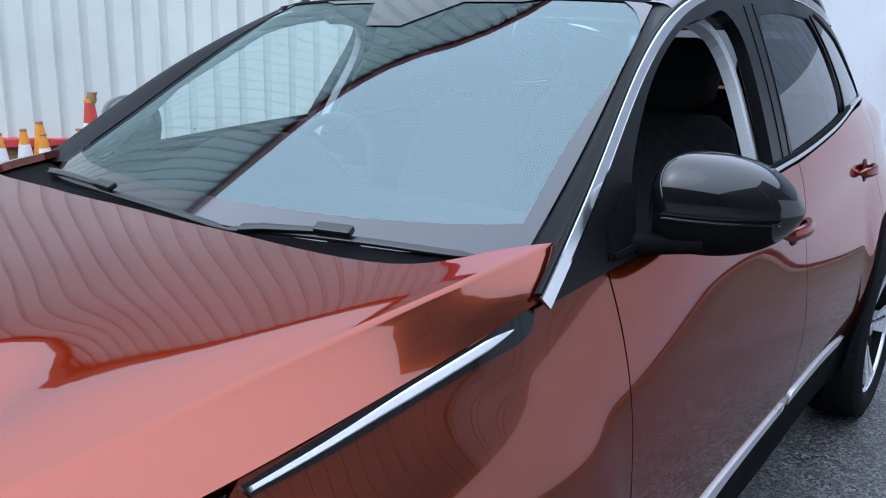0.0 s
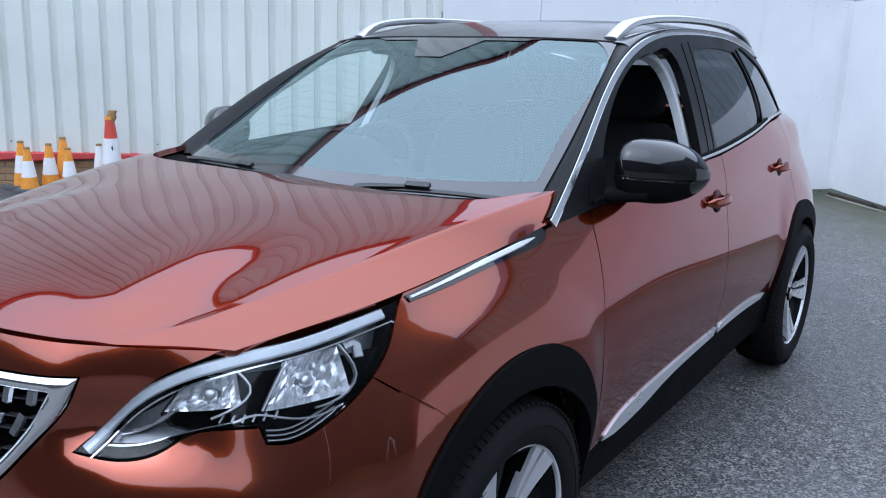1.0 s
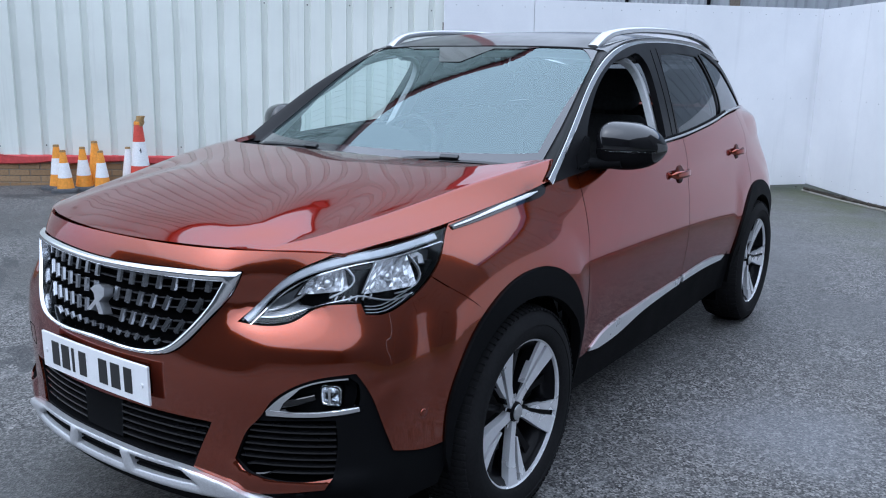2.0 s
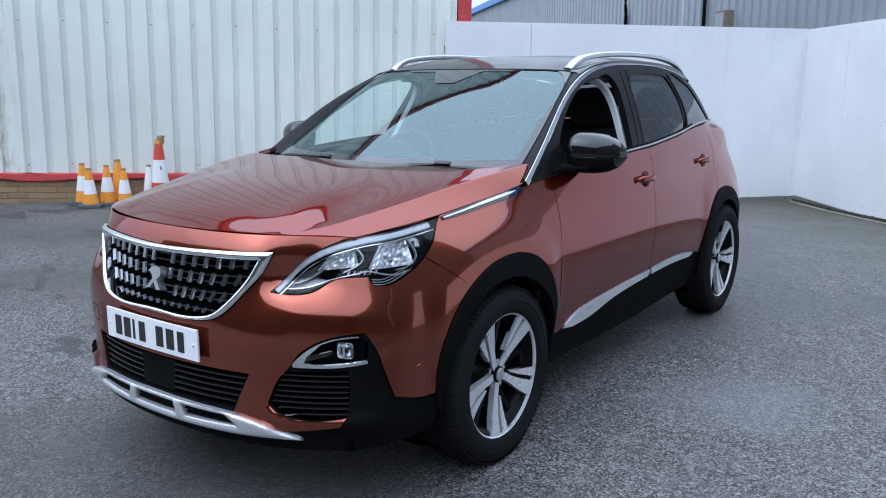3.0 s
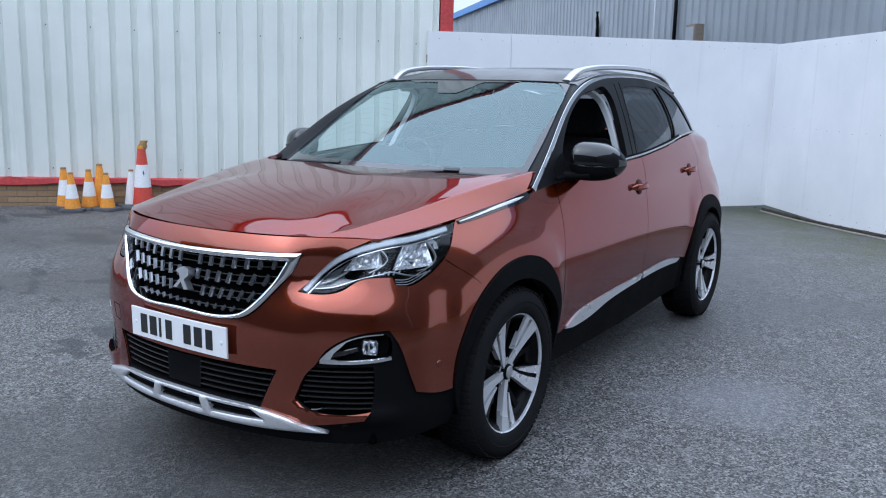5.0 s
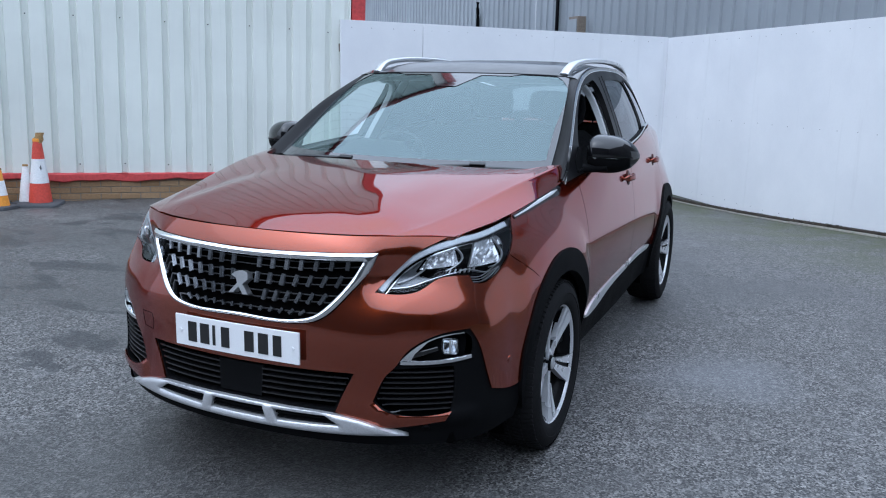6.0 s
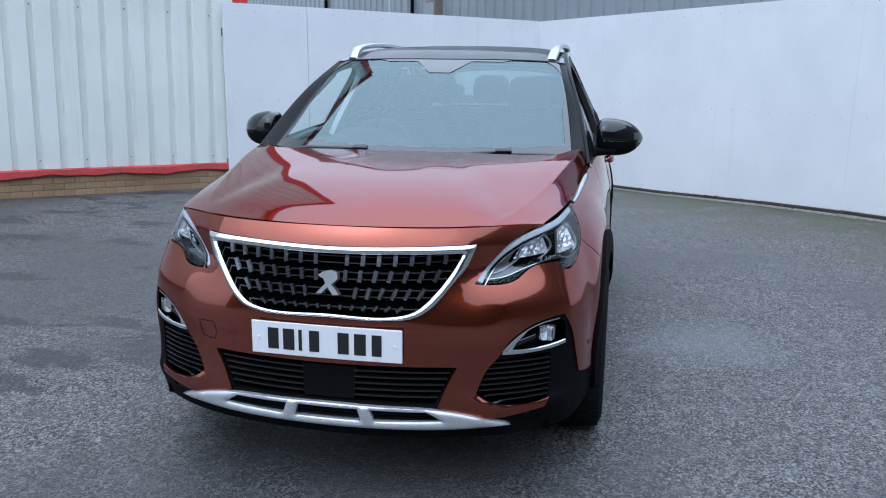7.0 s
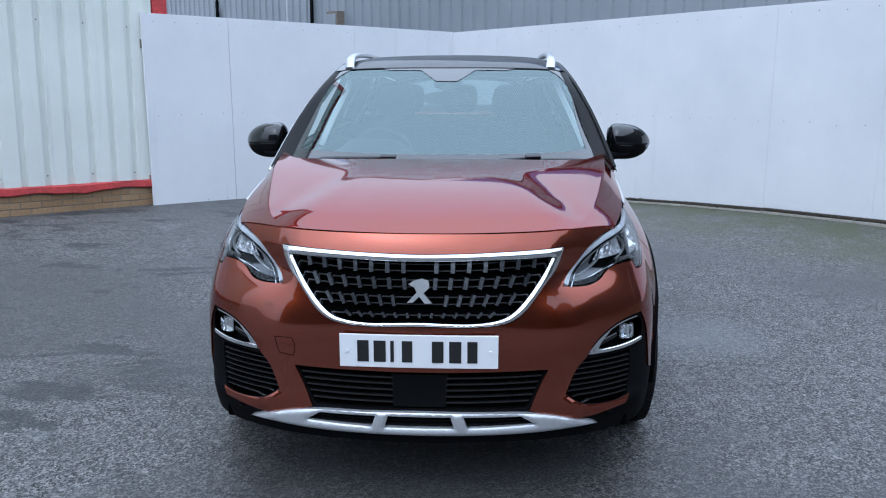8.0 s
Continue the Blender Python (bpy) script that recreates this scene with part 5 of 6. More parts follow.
# black seal along the strip's upper edge, up the pillar, placed to hide its side from the camera
run = np.gradient(strip_path, axis=0)
run /= np.linalg.norm(run, axis=1)[:, None]
seal = (strip_path + np.stack([-run[:, 1], run[:, 0]], 1) * np.interp(strip_path[:, 0], [.29, 1.0, 1.4, 2.0], [.0165, .0145, .0115, .008])[:, None])[strip_path[:, 0] < 1.7]
strip("pillar_seal", PILLAR_BLACK, car, raised(flank, .0015), seal, .007, .006, .006)
vv, ff = strip_data(raised(flank, .001), strip_path - np.array([0, .011]), .008, .002, .004)
mesh_part("roof_strip", [(-x, y, z) for x, y, z in vv], [tuple(reversed(q)) for q in ff], CHROME, car, "bright strip from wing to roof")
strip("belt_strip", SATIN, car, raised(flank, .004), smooth_line([(y, z + .007) for y, z in BELT[2:-1] + [(2.84, 1.205)]], closed=False, step=.04), .010, .005, .012, label="satin strip below the windows", both=True)
strip("belt_seal", BLACK_PLASTIC, car, raised(flank, .004), smooth_line([(y, z + .016) for y, z in BELT[1:9]], closed=False, step=.04), .012, .004, .014, both=True)
for a, b in (((1.402, 1.135), (1.535, 1.512)), ((1.462, 1.140), (1.615, 1.520))):
    strip("door_seal", DARK_VOID, car, flank, smooth_line([a, ((a[0] + b[0]) / 2 + .008, (a[1] + b[1]) / 2), b], closed=False, step=.03), .005, .0015, .003, both=True)
strip("rear_pillar_seal", DARK_VOID, car, flank, smooth_line([(2.215, 1.196), (2.30, 1.27), (2.32, 1.36), (2.29, 1.45), (2.26, 1.50)], closed=False, step=.03), .022, .003, .004, both=True)
# mirror triangle ahead of the front window
panel("corner_trim", BLACK_PLASTIC, car, raised(flank, .004), smooth_line([(.475, 1.080), (.57, 1.100), (.625, 1.182), (.60, 1.190), (.50, 1.130)], range(5)), h=.03, thick=.01, both=True)

# ---- dark spear along the bonnet's edge, with a bright blade
top = [(-.232, .981), (-.03, 1.0085), (.18, 1.0335), (.278, 1.0495)]
low = [(.288, 1.041), (.275, 1.024), (.24, 1.009), (.18, 1.002), (-.03, .983), (-.14, .972), (-.225, .966)]
panel("wing_spear", GLOSS_BLACK, car, raised(skirt, .004), outline(side(*top) + side(*low)), h=.02, thick=.012, both=True, label="black spear trim on the wing")
BLADE_N = len(smooth_line(side((-.222, .974), (-.12, .985), (-.03, .9965), (.10, 1.0115), (.19, 1.0225), (.225, 1.027)), closed=False, step=.03))
BLADE = np.interp(np.linspace(0, 1, BLADE_N), [0, .3, .55, .9, 1], [.006, .009, .0135, .0135, .002])
strip("spear_blade", BRIGHT, car, raised(skirt, .005), smooth_line(side((-.222, .974), (-.12, .985), (-.03, .9965), (.10, 1.0115), (.19, 1.0225), (.225, 1.027)), closed=False, step=.03), BLADE, .005, .002, "bright blade in the spear", both=True)

# ---- roof rails
for s in (1, -1):
    line = [(.548, 1.10, 1.512), (.556, 1.17, 1.553), (.562, 1.29, 1.581), (.568, 1.6, 1.603), (.566, 2.0, 1.607), (.556, 2.36, 1.590), (.548, 2.56, 1.560), (.538, 2.70, 1.522)]
    p = cubic(chords(line), line)(np.linspace(0, chords(line)[-1], 40))
    loops = []
    for i, q in enumerate(p):
        d = Vector(p[min(i + 1, 39)] - p[max(i - 1, 0)]).normalized()
        up = d.cross(Vector((1, 0, 0))).normalized() * -1
        if up.z < 0:
            up = -up
        w, hgt = .021, .014
        if i < 4:
            w, hgt = .025, .016
        if i > 30:
            w, hgt = .021 - .0008 * (i - 30), .014 - .0007 * (i - 30)
        loops.append([(s * x, y, z) for x, y, z in superloop(q, (1, 0, 0), up, w, hgt, 3, 14)])
    vv, ff = rings(loops)
    auto_smooth(mesh_part("roof_rail", vv, ff, SATIN, car, "satin silver roof rail"))

# ---- tailgate window and inner tail
back = loft([
    [(0, 3.12, 1.505), (0, 3.28, 1.36), (0, 3.42, 1.19)],
    [(.25, 3.11, 1.503), (.28, 3.26, 1.36), (.32, 3.40, 1.19)],
    [(.40, 3.01, 1.478), (.47, 3.08, 1.36), (.49, 3.18, 1.19)],
    [(.485, 2.91, 1.446), (.545, 3.00, 1.34), (.60, 3.08, 1.20)]], [0, .4, .8, 1])
hole = smooth_line([(-.72, .22), (0, .17), (.72, .22), (.70, .80), (0, .84), (-.70, .80)], [0, 2, 3, 5], step=.04)
panel("tailgate_frame", GLOSS_BLACK, car, lambda s, v: back(-np.asarray(s), v), grid_outline(40), [hole], h=.05, scale=(.65, .45), thick=.02)
o = panel("tailgate_window", DARK_PANE, car, lambda s, v: back(-np.asarray(s), v), hole, h=.06, scale=(.65, .45), thick=0, gap=-.004)[0]
o.visible_shadow = False
pts = [(3.05, 1.206), (2.94, 1.31), (2.80, 1.42), (2.66, 1.485)]
v = []
for k, (y, z) in enumerate(pts):
    v.append(tuple(flank(y, z)))
    v.append(tuple(back(1.0, 1 - (k / 3) * .98)))
f = [(2 * k, 2 * k + 1, 2 * k + 3, 2 * k + 2) for k in range(3)]
both_sides("rear_pillar", v, f, GLOSS_BLACK, car)

# body-coloured shoulder over the rear lamps, swelling towards the tail
loops = []
for y, swell in ((2.66, -.006), (2.78, .002), (2.90, .012), (3.0, .020), (3.09, .026), (3.16, .026), (3.21, .012), (3.235, -.02)):
    ring = []
    for z, k in ((1.00, -.10), (1.06, .30), (1.11, .75), (1.145, 1.0), (1.165, .85), (1.19, .25), (1.205, -.6)):
        q = skirt(np.array([sy(y, z)]), np.array([z]))[0]
        ring.append((q[0] + swell * k - (.004 if k < 0 else 0), y, z))
    loops.append(ring)
v = [p for r in loops for p in r]
f = [(i * 7 + j, i * 7 + j + 1, (i + 1) * 7 + j + 1, (i + 1) * 7 + j) for i in range(7) for j in range(6)]
both_sides("rear_shoulder", v, f, PAINT, car)

# ---- scuttle and wipers
pts = []
for s in np.linspace(-.98, .98, 40):
    a, b = bonnet(s, 1.0), windscreen(np.clip(s, -1, 1), .05)
    c, d = Vector(a) + Vector((0, -.03, -.025)), Vector(b) + Vector((0, .0, -.012))
    pts += [tuple(c), tuple(c.lerp(d, .5) + Vector((0, 0, -.012))), tuple(d)]
f = [(3 * i + j, 3 * i + 3 + j, 3 * i + 4 + j, 3 * i + 1 + j) for i in range(39) for j in range(2)]
mesh_part("scuttle", pts, f, BLACK_PLASTIC, car, "", True)


def wiper(s0, s1, at_clip):
    """A blade lying bowed along the foot of the screen, and the arm that runs up its nearer half to the clip."""
    up = raised(windscreen, .013)
    n = 24
    t = np.linspace(0, 1, n)
    ss, vv = s0 + (s1 - s0) * t, .004 + .024 * np.sin(np.pi * t)**.8
    p = up(ss, vv) + np.array([0, -.015, -.008])
    k = int(round(at_clip * (n - 1)))
    loops = [superloop(q, (0, .85, .52), (0, -.52, .85), .0075 if 0 < i < n - 1 else .003, .0050, 2.4, 10) for i, q in enumerate(p)]
    a, f = rings(loops)
    w = auto_smooth(mesh_part("wiper", a, f, WIPER, car, "black wiper with its arm"))
    loops = []
    for j, (u, lift, wide) in enumerate(((0, .006, .009), (.25, .010, .008), (.8, .011, .006), (1, .012, .006))):
        q = Vector(p[2]).lerp(Vector(p[k]), u) + Vector((0, -.010 * (1 - u), lift))
        loops.append(superloop(q, (0, .85, .52), (0, -.52, .85), wide, .004, 4, 12))
    a, f = rings(loops)
    auto_smooth(mesh_part("wiper_arm", a, f, WIPER, w))
    d = Vector(p[k + 1]) - Vector(p[k - 1])
    box("clip", (.072, .022, .014), Matrix.Translation(Vector(p[k]) + Vector((0, 0, .014))) @ Matrix.Rotation(math.atan2(d.y, d.x), 4, "Z") @ Matrix.Rotation(radians(28), 4, "X"), WIPER, w, .004)


wiper(.27, .91, .49)
wiper(-.86, .27, .47)

# ---- wheels


def lathe(profile, n=56, axis_x=0.0):
    """Loops about the x axis from (x, r) pairs."""
    return rings([[(axis_x + x, r * math.cos(2 * math.pi * k / n), r * math.sin(2 * math.pi * k / n)) for k in range(n)] for x, r in profile], False)


BRAKE = plain("dark_disc_steel", (.05, .048, .046), .5, .6, 0, .2, 60)


def build_wheel():
    """One wheel, x outwards, its centre at the origin."""
    w = new("wheel")
    tyre_prof = [(-.105, .24), (-.112, .26), (-.116, .29), (-.112, .325), (-.095, .344), (-.06, .349), (0, .350), (.06, .349), (.088, .344), (.104, .327), (.113, .308), (.115, .294), (.1125, .292), (.113, .274), (.108, .258), (.102, .247), (.092, .242)]
    v, f = lathe(tyre_prof, 96)
    # tread blocks over the crown
    ty = auto_smooth(mesh_part("tyre", v, f, RUBBER, w, "black road tyre"), 50)
    bv, bf = [], []
    for k in range(90):
        a = 2 * math.pi * k / 90
        for x0, x1, sh in ((-.098, -.058, .3), (-.050, -.005, 0), (.005, .050, .5), (.058, .100, .2)):
            b = len(bv)
            for xx in (x0, x1):
                for da in (-.022, .022):
                    for r in (.338, .3535 if abs(xx) < .09 else .344):
                        t = a + da + sh * .035 + xx * .12
                        bv.append((xx, r * math.cos(t), r * math.sin(t)))
            bf += [(b, b + 1, b + 3, b + 2), (b + 4, b + 6, b + 7, b + 5), (b, b + 4, b + 5, b + 1), (b + 2, b + 3, b + 7, b + 6), (b + 1, b + 5, b + 7, b + 3)]
    mesh_part("tread", bv, bf, RUBBER, ty)
    # barrel and lip
    v, f = lathe([(-.10, .222), (-.06, .205), (.04, .200), (.075, .222), (.086, .238), (.0935, .2405), (.097, .2435), (.093, .248), (.086, .248)], 96)
    rim = auto_smooth(mesh_part("rim", v, f, WHEEL_BLACK, w, "gloss black and polished alloy rim"), 40)
    v, f = lathe([(.086, .2370), (.0945, .2380), (.0985, .2430), (.0955, .2465)], 96)
    auto_smooth(mesh_part("rim_lip", v, f, ALLOY, rim), 40)
    v, f = lathe([(-.09, .21), (-.085, .05)], 40)
    mesh_part("rim_back", v, f, DARK_VOID, rim)

    def spoke(lines, mat, name, x_of, depth):
        """A flat-faced bar between two edge lines given in polar (radius, degrees)."""
        loops = []
        for (r0, a0), (r1, a1) in lines:
            p = [(x_of(r0), r0 * math.cos(radians(a0)), r0 * math.sin(radians(a0))), (x_of(r1), r1 * math.cos(radians(a1)), r1 * math.sin(radians(a1)))]
            loops.append([p[0], p[1], (p[1][0] - depth, p[1][1], p[1][2]), (p[0][0] - depth, p[0][1], p[0][2])])
        v, f = rings(loops)
        return mesh_part(name, v, f, mat, rim)

    face = lambda r: .066 + .024 * (r / .22)**2
    sunk = lambda r: .050 + .022 * (r / .22)**2
    for k in range(5):
        c = 90 + 72 * k + 18
        # broad polished blade that bends on its way out, and a slim one beside it
        spoke([((0.032, c - 26), (0.032, c + 26)), ((0.063, c - 15), (0.063, c + 11)), ((0.105, c - 13.5), (0.105, c + 3)), ((0.169, c - 14), (0.169, c + 1.2)), ((0.239, c - 13.5), (0.239, c + 1.5))], ALLOY, "spoke", face, .026)
        spoke([((0.095, c + 11.5), (0.095, c + 15)), ((0.148, c + 7.4), (0.148, c + 14.6)), ((0.195, c + 6.4), (0.195, c + 14.6)), ((0.239, c + 6.2), (0.239, c + 15))], ALLOY, "spoke", face, .022)
        spoke([((0.047, c - 14), (0.047, c + 18)), ((0.100, c - 11), (0.100, c + 14)), ((0.158, c - 10), (0.158, c + 14.5)), ((0.236, c - 10), (0.236, c + 15))], WHEEL_BLACK, "spoke_back", lambda r: sunk(r) + .006, .035)
        d = c + 36
        spoke([((0.053, d - 9), (0.053, d + 9)), ((0.127, d - 4.5), (0.127, d + 4.5)), ((0.185, d - 3.6), (0.185, d + 3.6)), ((0.236, d - 5), (0.236, d + 5))], WHEEL_BLACK, "rib", lambda r: sunk(r) - .012, .03)
        v, f = tube([(.058, .052 * math.cos(radians(d)), .052 * math.sin(radians(d))), (.062, .052 * math.cos(radians(d)), .052 * math.sin(radians(d)))], .009, 6)
        mesh_part("wheel_bolt", v, f, CHROME, rim)
    v, f = lathe([(.045, .034), (.070, .033), (.074, .029), (.076, .026)], 32)
    auto_smooth(mesh_part("hub", v, f, WHEEL_BLACK, rim), 30)
    v, f = rings([[(x, r * math.cos(2 * math.pi * k / 28), r * math.sin(2 * math.pi * k / 28)) for k in range(28)] for x, r in ((.070, .026), (.0785, .025), (.0805, .021), (.081, .01))])
    auto_smooth(mesh_part("hub_cap", v, f, SATIN, rim, "silver hub cap"), 30)
    v, f = rings([[(x, r * math.cos(2 * math.pi * k / 40), r * math.sin(2 * math.pi * k / 40)) for k in range(40)] for x, r in ((-.02, .150), (.008, .150))])
    mesh_part("brake_disc", v, f, BRAKE, w, "steel brake disc")
    box("brake_caliper", (.07, .09, .15), Matrix.Translation((-.005, .135, .02)), BLACK_PLASTIC, w, .015)
    return w


wheel = build_wheel()
wheel.parent = car
wheel.matrix_basis = pose(.792, 0, .345, 13)
copy_thing(wheel, pose(.792, 2.675, .345, 31))
copy_thing(wheel, pose(-.792, 0, .345, 17, 0, 180))
copy_thing(wheel, pose(-.792, 2.675, .345, 50, 0, 180))

# ---- door mirrors


def door_mirror(s):
    # sections from the door outwards: x, y middle, z middle, half depth, half height
    p = []
    for t in np.linspace(0, 1, 26)**.9:
        swell = 1 - .30 * ((.25 - t) / .25)**3 if t < .25 else max(1e-3, 1 - ((t - .25) / .75)**2.6)**.62
        p.append((.814 + .217 * t, .672 + .074 * t**1.3, 1.160 - .012 * t, .098 * swell, .087 * swell))
    p = np.array(p)
    loops = [[(s * a, b, c) for a, b, c in superloop(r[:3], (0, 1, 0), (0, 0, 1), max(r[3], .01), max(r[4], .008), 2.7, 32)] for r in p]
    # flat glass side towards the rear
    loops = [[(x, min(y, .742 + .02 * (abs(x) - .84)), z) for x, y, z in l] for l in loops]
    v, f = rings(loops)
    if s < 0:
        f = [tuple(reversed(q)) for q in f]
    m = auto_smooth(mesh_part("door_mirror", v, f, GLOSS_BLACK, car, "gloss black door mirror"), 50)
    loops = []
    for r in p[1:-4]:
        loops.append([(s * a, min(b, .738), min(c, 1.146 + (r[2] - 1.155) * .6)) for a, b, c in superloop(r[:3], (0, 1, 0), (0, 0, 1), r[3] * 1.025, r[4] * 1.02, 2.7, 32)])
    v, f = rings(loops)
    auto_smooth(mesh_part("mirror_base", v, f, BLACK_PLASTIC, m, "matt black lower shell"), 50)
    line = [(s * r[0], r[1] - r[3] * 1.012, 1.140 + (r[2] - 1.155) * .6) for r in p[3:-3]]
    v, f = tube(line, .004, 8)
    mesh_part("indicator", v, f, LENS, m, "clear indicator strip")
    mesh_part("mirror_trim", *tube([(x, y - .001, z + .007) for x, y, z in line], .003, 8), WHEEL_BLACK, m)
    a = []
    for x, y, z, ry, rz in ((.795, .595, 1.090, .048, .020), (.82, .605, 1.091, .046, .020), (.86, .635, 1.093, .045, .020), (.91, .65, 1.098, .045, .018)):
        a.append([(s * q[0], q[1], q[2]) for q in superloop((x, y, z), (0, 1, 0), (0, 0, 1), ry, rz, 3, 20)])
    v, f = rings(a)
    auto_smooth(mesh_part("mirror_arm", v, f, BLACK_PLASTIC, m), 50)
    v, f = rings([[(s * q[0], q[1], q[2]) for q in superloop((.925, y, 1.158), (1, 0, 0), (0, 0, 1), .075, .062, 3, 24)] for y in (.741, .746)])
    mesh_part("mirror_glass", v, f, CHROME, m)


door_mirror(1)
door_mirror(-1)

# ---- door handles


def door_handle(y, z, door, s):
    u = sy(y, z)
    p, n = Vector(skirt(np.array([u]), np.array([z]))[0]), Vector(normals_of(skirt, np.array([u]), np.array([z]))[0])
    t = Vector((0, 1, 0))
    t = (t - n * t.dot(n)).normalized()
    up = n.cross(t)
    if up.z < 0:
        up = -up
    flip = lambda q: (s * q[0], q[1], q[2])
    # recess cup: a shallow dish on the skin, its shade put into a darker red
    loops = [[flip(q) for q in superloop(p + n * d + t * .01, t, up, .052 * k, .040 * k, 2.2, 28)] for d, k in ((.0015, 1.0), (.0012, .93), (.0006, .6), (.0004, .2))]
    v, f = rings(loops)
    cup = mesh_part("handle_cup", v, f, SHADED_CUP_RED, door, "", True)
    loops = []
    for k in range(13):
        a = k / 12
        x = -.098 + .20 * a
        lift = .034 * math.sin(math.pi * min(1, max(0, a)))**.55 + .002
        loops.append([flip(q) for q in superloop(p + t * x + n * lift + up * .002, n, up, .010 if 0 < k < 12 else .004, .0165 if 0 < k < 12 else .006, 2.6, 14)])
    v, f = rings(loops)
    auto_smooth(mesh_part("handle", v, f, PAINT, door, "body-coloured pull handle"), 60)


# body red darkened to carry the shade inside the handle cup
SHADED_CUP_RED = plain("shaded_cup_red", (.060, .010, .006), .45, .3, 0, .1, 40, 0, 0, .1)
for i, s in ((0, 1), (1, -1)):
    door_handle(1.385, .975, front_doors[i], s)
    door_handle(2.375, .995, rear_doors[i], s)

# ---- fog lamps
for s in (1, -1):
    deep_fog = raised(skirt, -.045)
    data = sheet(deep_fog, FOG_HOLE, h=.03, thick=-.04, gap=-.001)
    data = data if s > 0 else mirrored(data)
    fog = mesh_part("fog_lamp", data[0], data[1], BLACK_PLASTIC, car, "round fog lamp in a dark recess with a chrome blade", normals=data[2])
    u, z = fx(.722, .598), .598
    p, n = Vector(raised(skirt, -.03)(np.array([u]), np.array([z]))[0]), Vector((.35, -.93, .05)).normalized()
    loops = []
    for d, r in ((-.02, .030), (.012, .031), (.016, .029), (.012, .025), (.0, .022)):
        q = p + n * d
        a = n.cross(Vector((0, 0, 1))).normalized()
        b = a.cross(n)
        loops.append([(s * e[0], e[1], e[2]) for e in superloop(q, a, b, r * .98, r * .92, 4.5, 28)])
    v, f = rings(loops)
    auto_smooth(mesh_part("lamp_body", v, f, CHROME, fog, "bright fog lamp reflector"))
    q = p + n * .017
    loops = [[(s * e[0], e[1], e[2]) for e in superloop(q + n * d, a, b, .028 * k, .026 * k, 4.5, 24)] for d, k in ((0, 1), (.004, .8), (.006, .3))]
    v, f = rings(loops)
    mesh_part("lens", v, f, LENS, fog, "", True)
    for path, w in ((nose((.574, .547), (.63, .546), (.70, .549), (.772, .560)), .015), (nose((.574, .552), (.592, .573), (.624, .603), (.664, .6275), (.714, .642), (.750, .645)), .006)):
        vv, ff = strip_data(raised(skirt, -.011), smooth_line(path, closed=False, step=.02), w, .008, .012)
        mesh_part("chrome_blade", [(s * x, y, z) for x, y, z in vv], ff, CHROME, fog, "chrome blade")
    corner = smooth_line(nose((.571, .540), (.588, .568), (.622, .602), (.655, .621), (.640, .603), (.616, .578), (.606, .556), (.640, .552), (.640, .540)), range(9), step=.01)
    data = sheet(raised(skirt, -.007), corner, h=.01, thick=.012, gap=0)
    data = data if s > 0 else mirrored(data)
    mesh_part("chrome_corner", data[0], data[1], CHROME, fog, "chrome corner of the fog lamp surround", normals=data[2])
    bar = q + n * .006
    box("lamp_bar", (.006, .004, .044), Matrix.Translation((s * bar.x, bar.y, bar.z)), SATIN, fog, .001)
    z0 = nose((.585, .560), (.64, .575), (.685, .59))
    vv, ff = strip_data(raised(skirt, -.025), smooth_line(z0, closed=False, step=.02), [.022 - .001 * k for k in range(len(smooth_line(z0, closed=False, step=.02)))], .004, .02)
    mesh_part("vane", [(s * x, y, z) for x, y, z in vv], ff, GLOSS_BLACK, fog)

# ---------------------------------------------------------------- inside the car


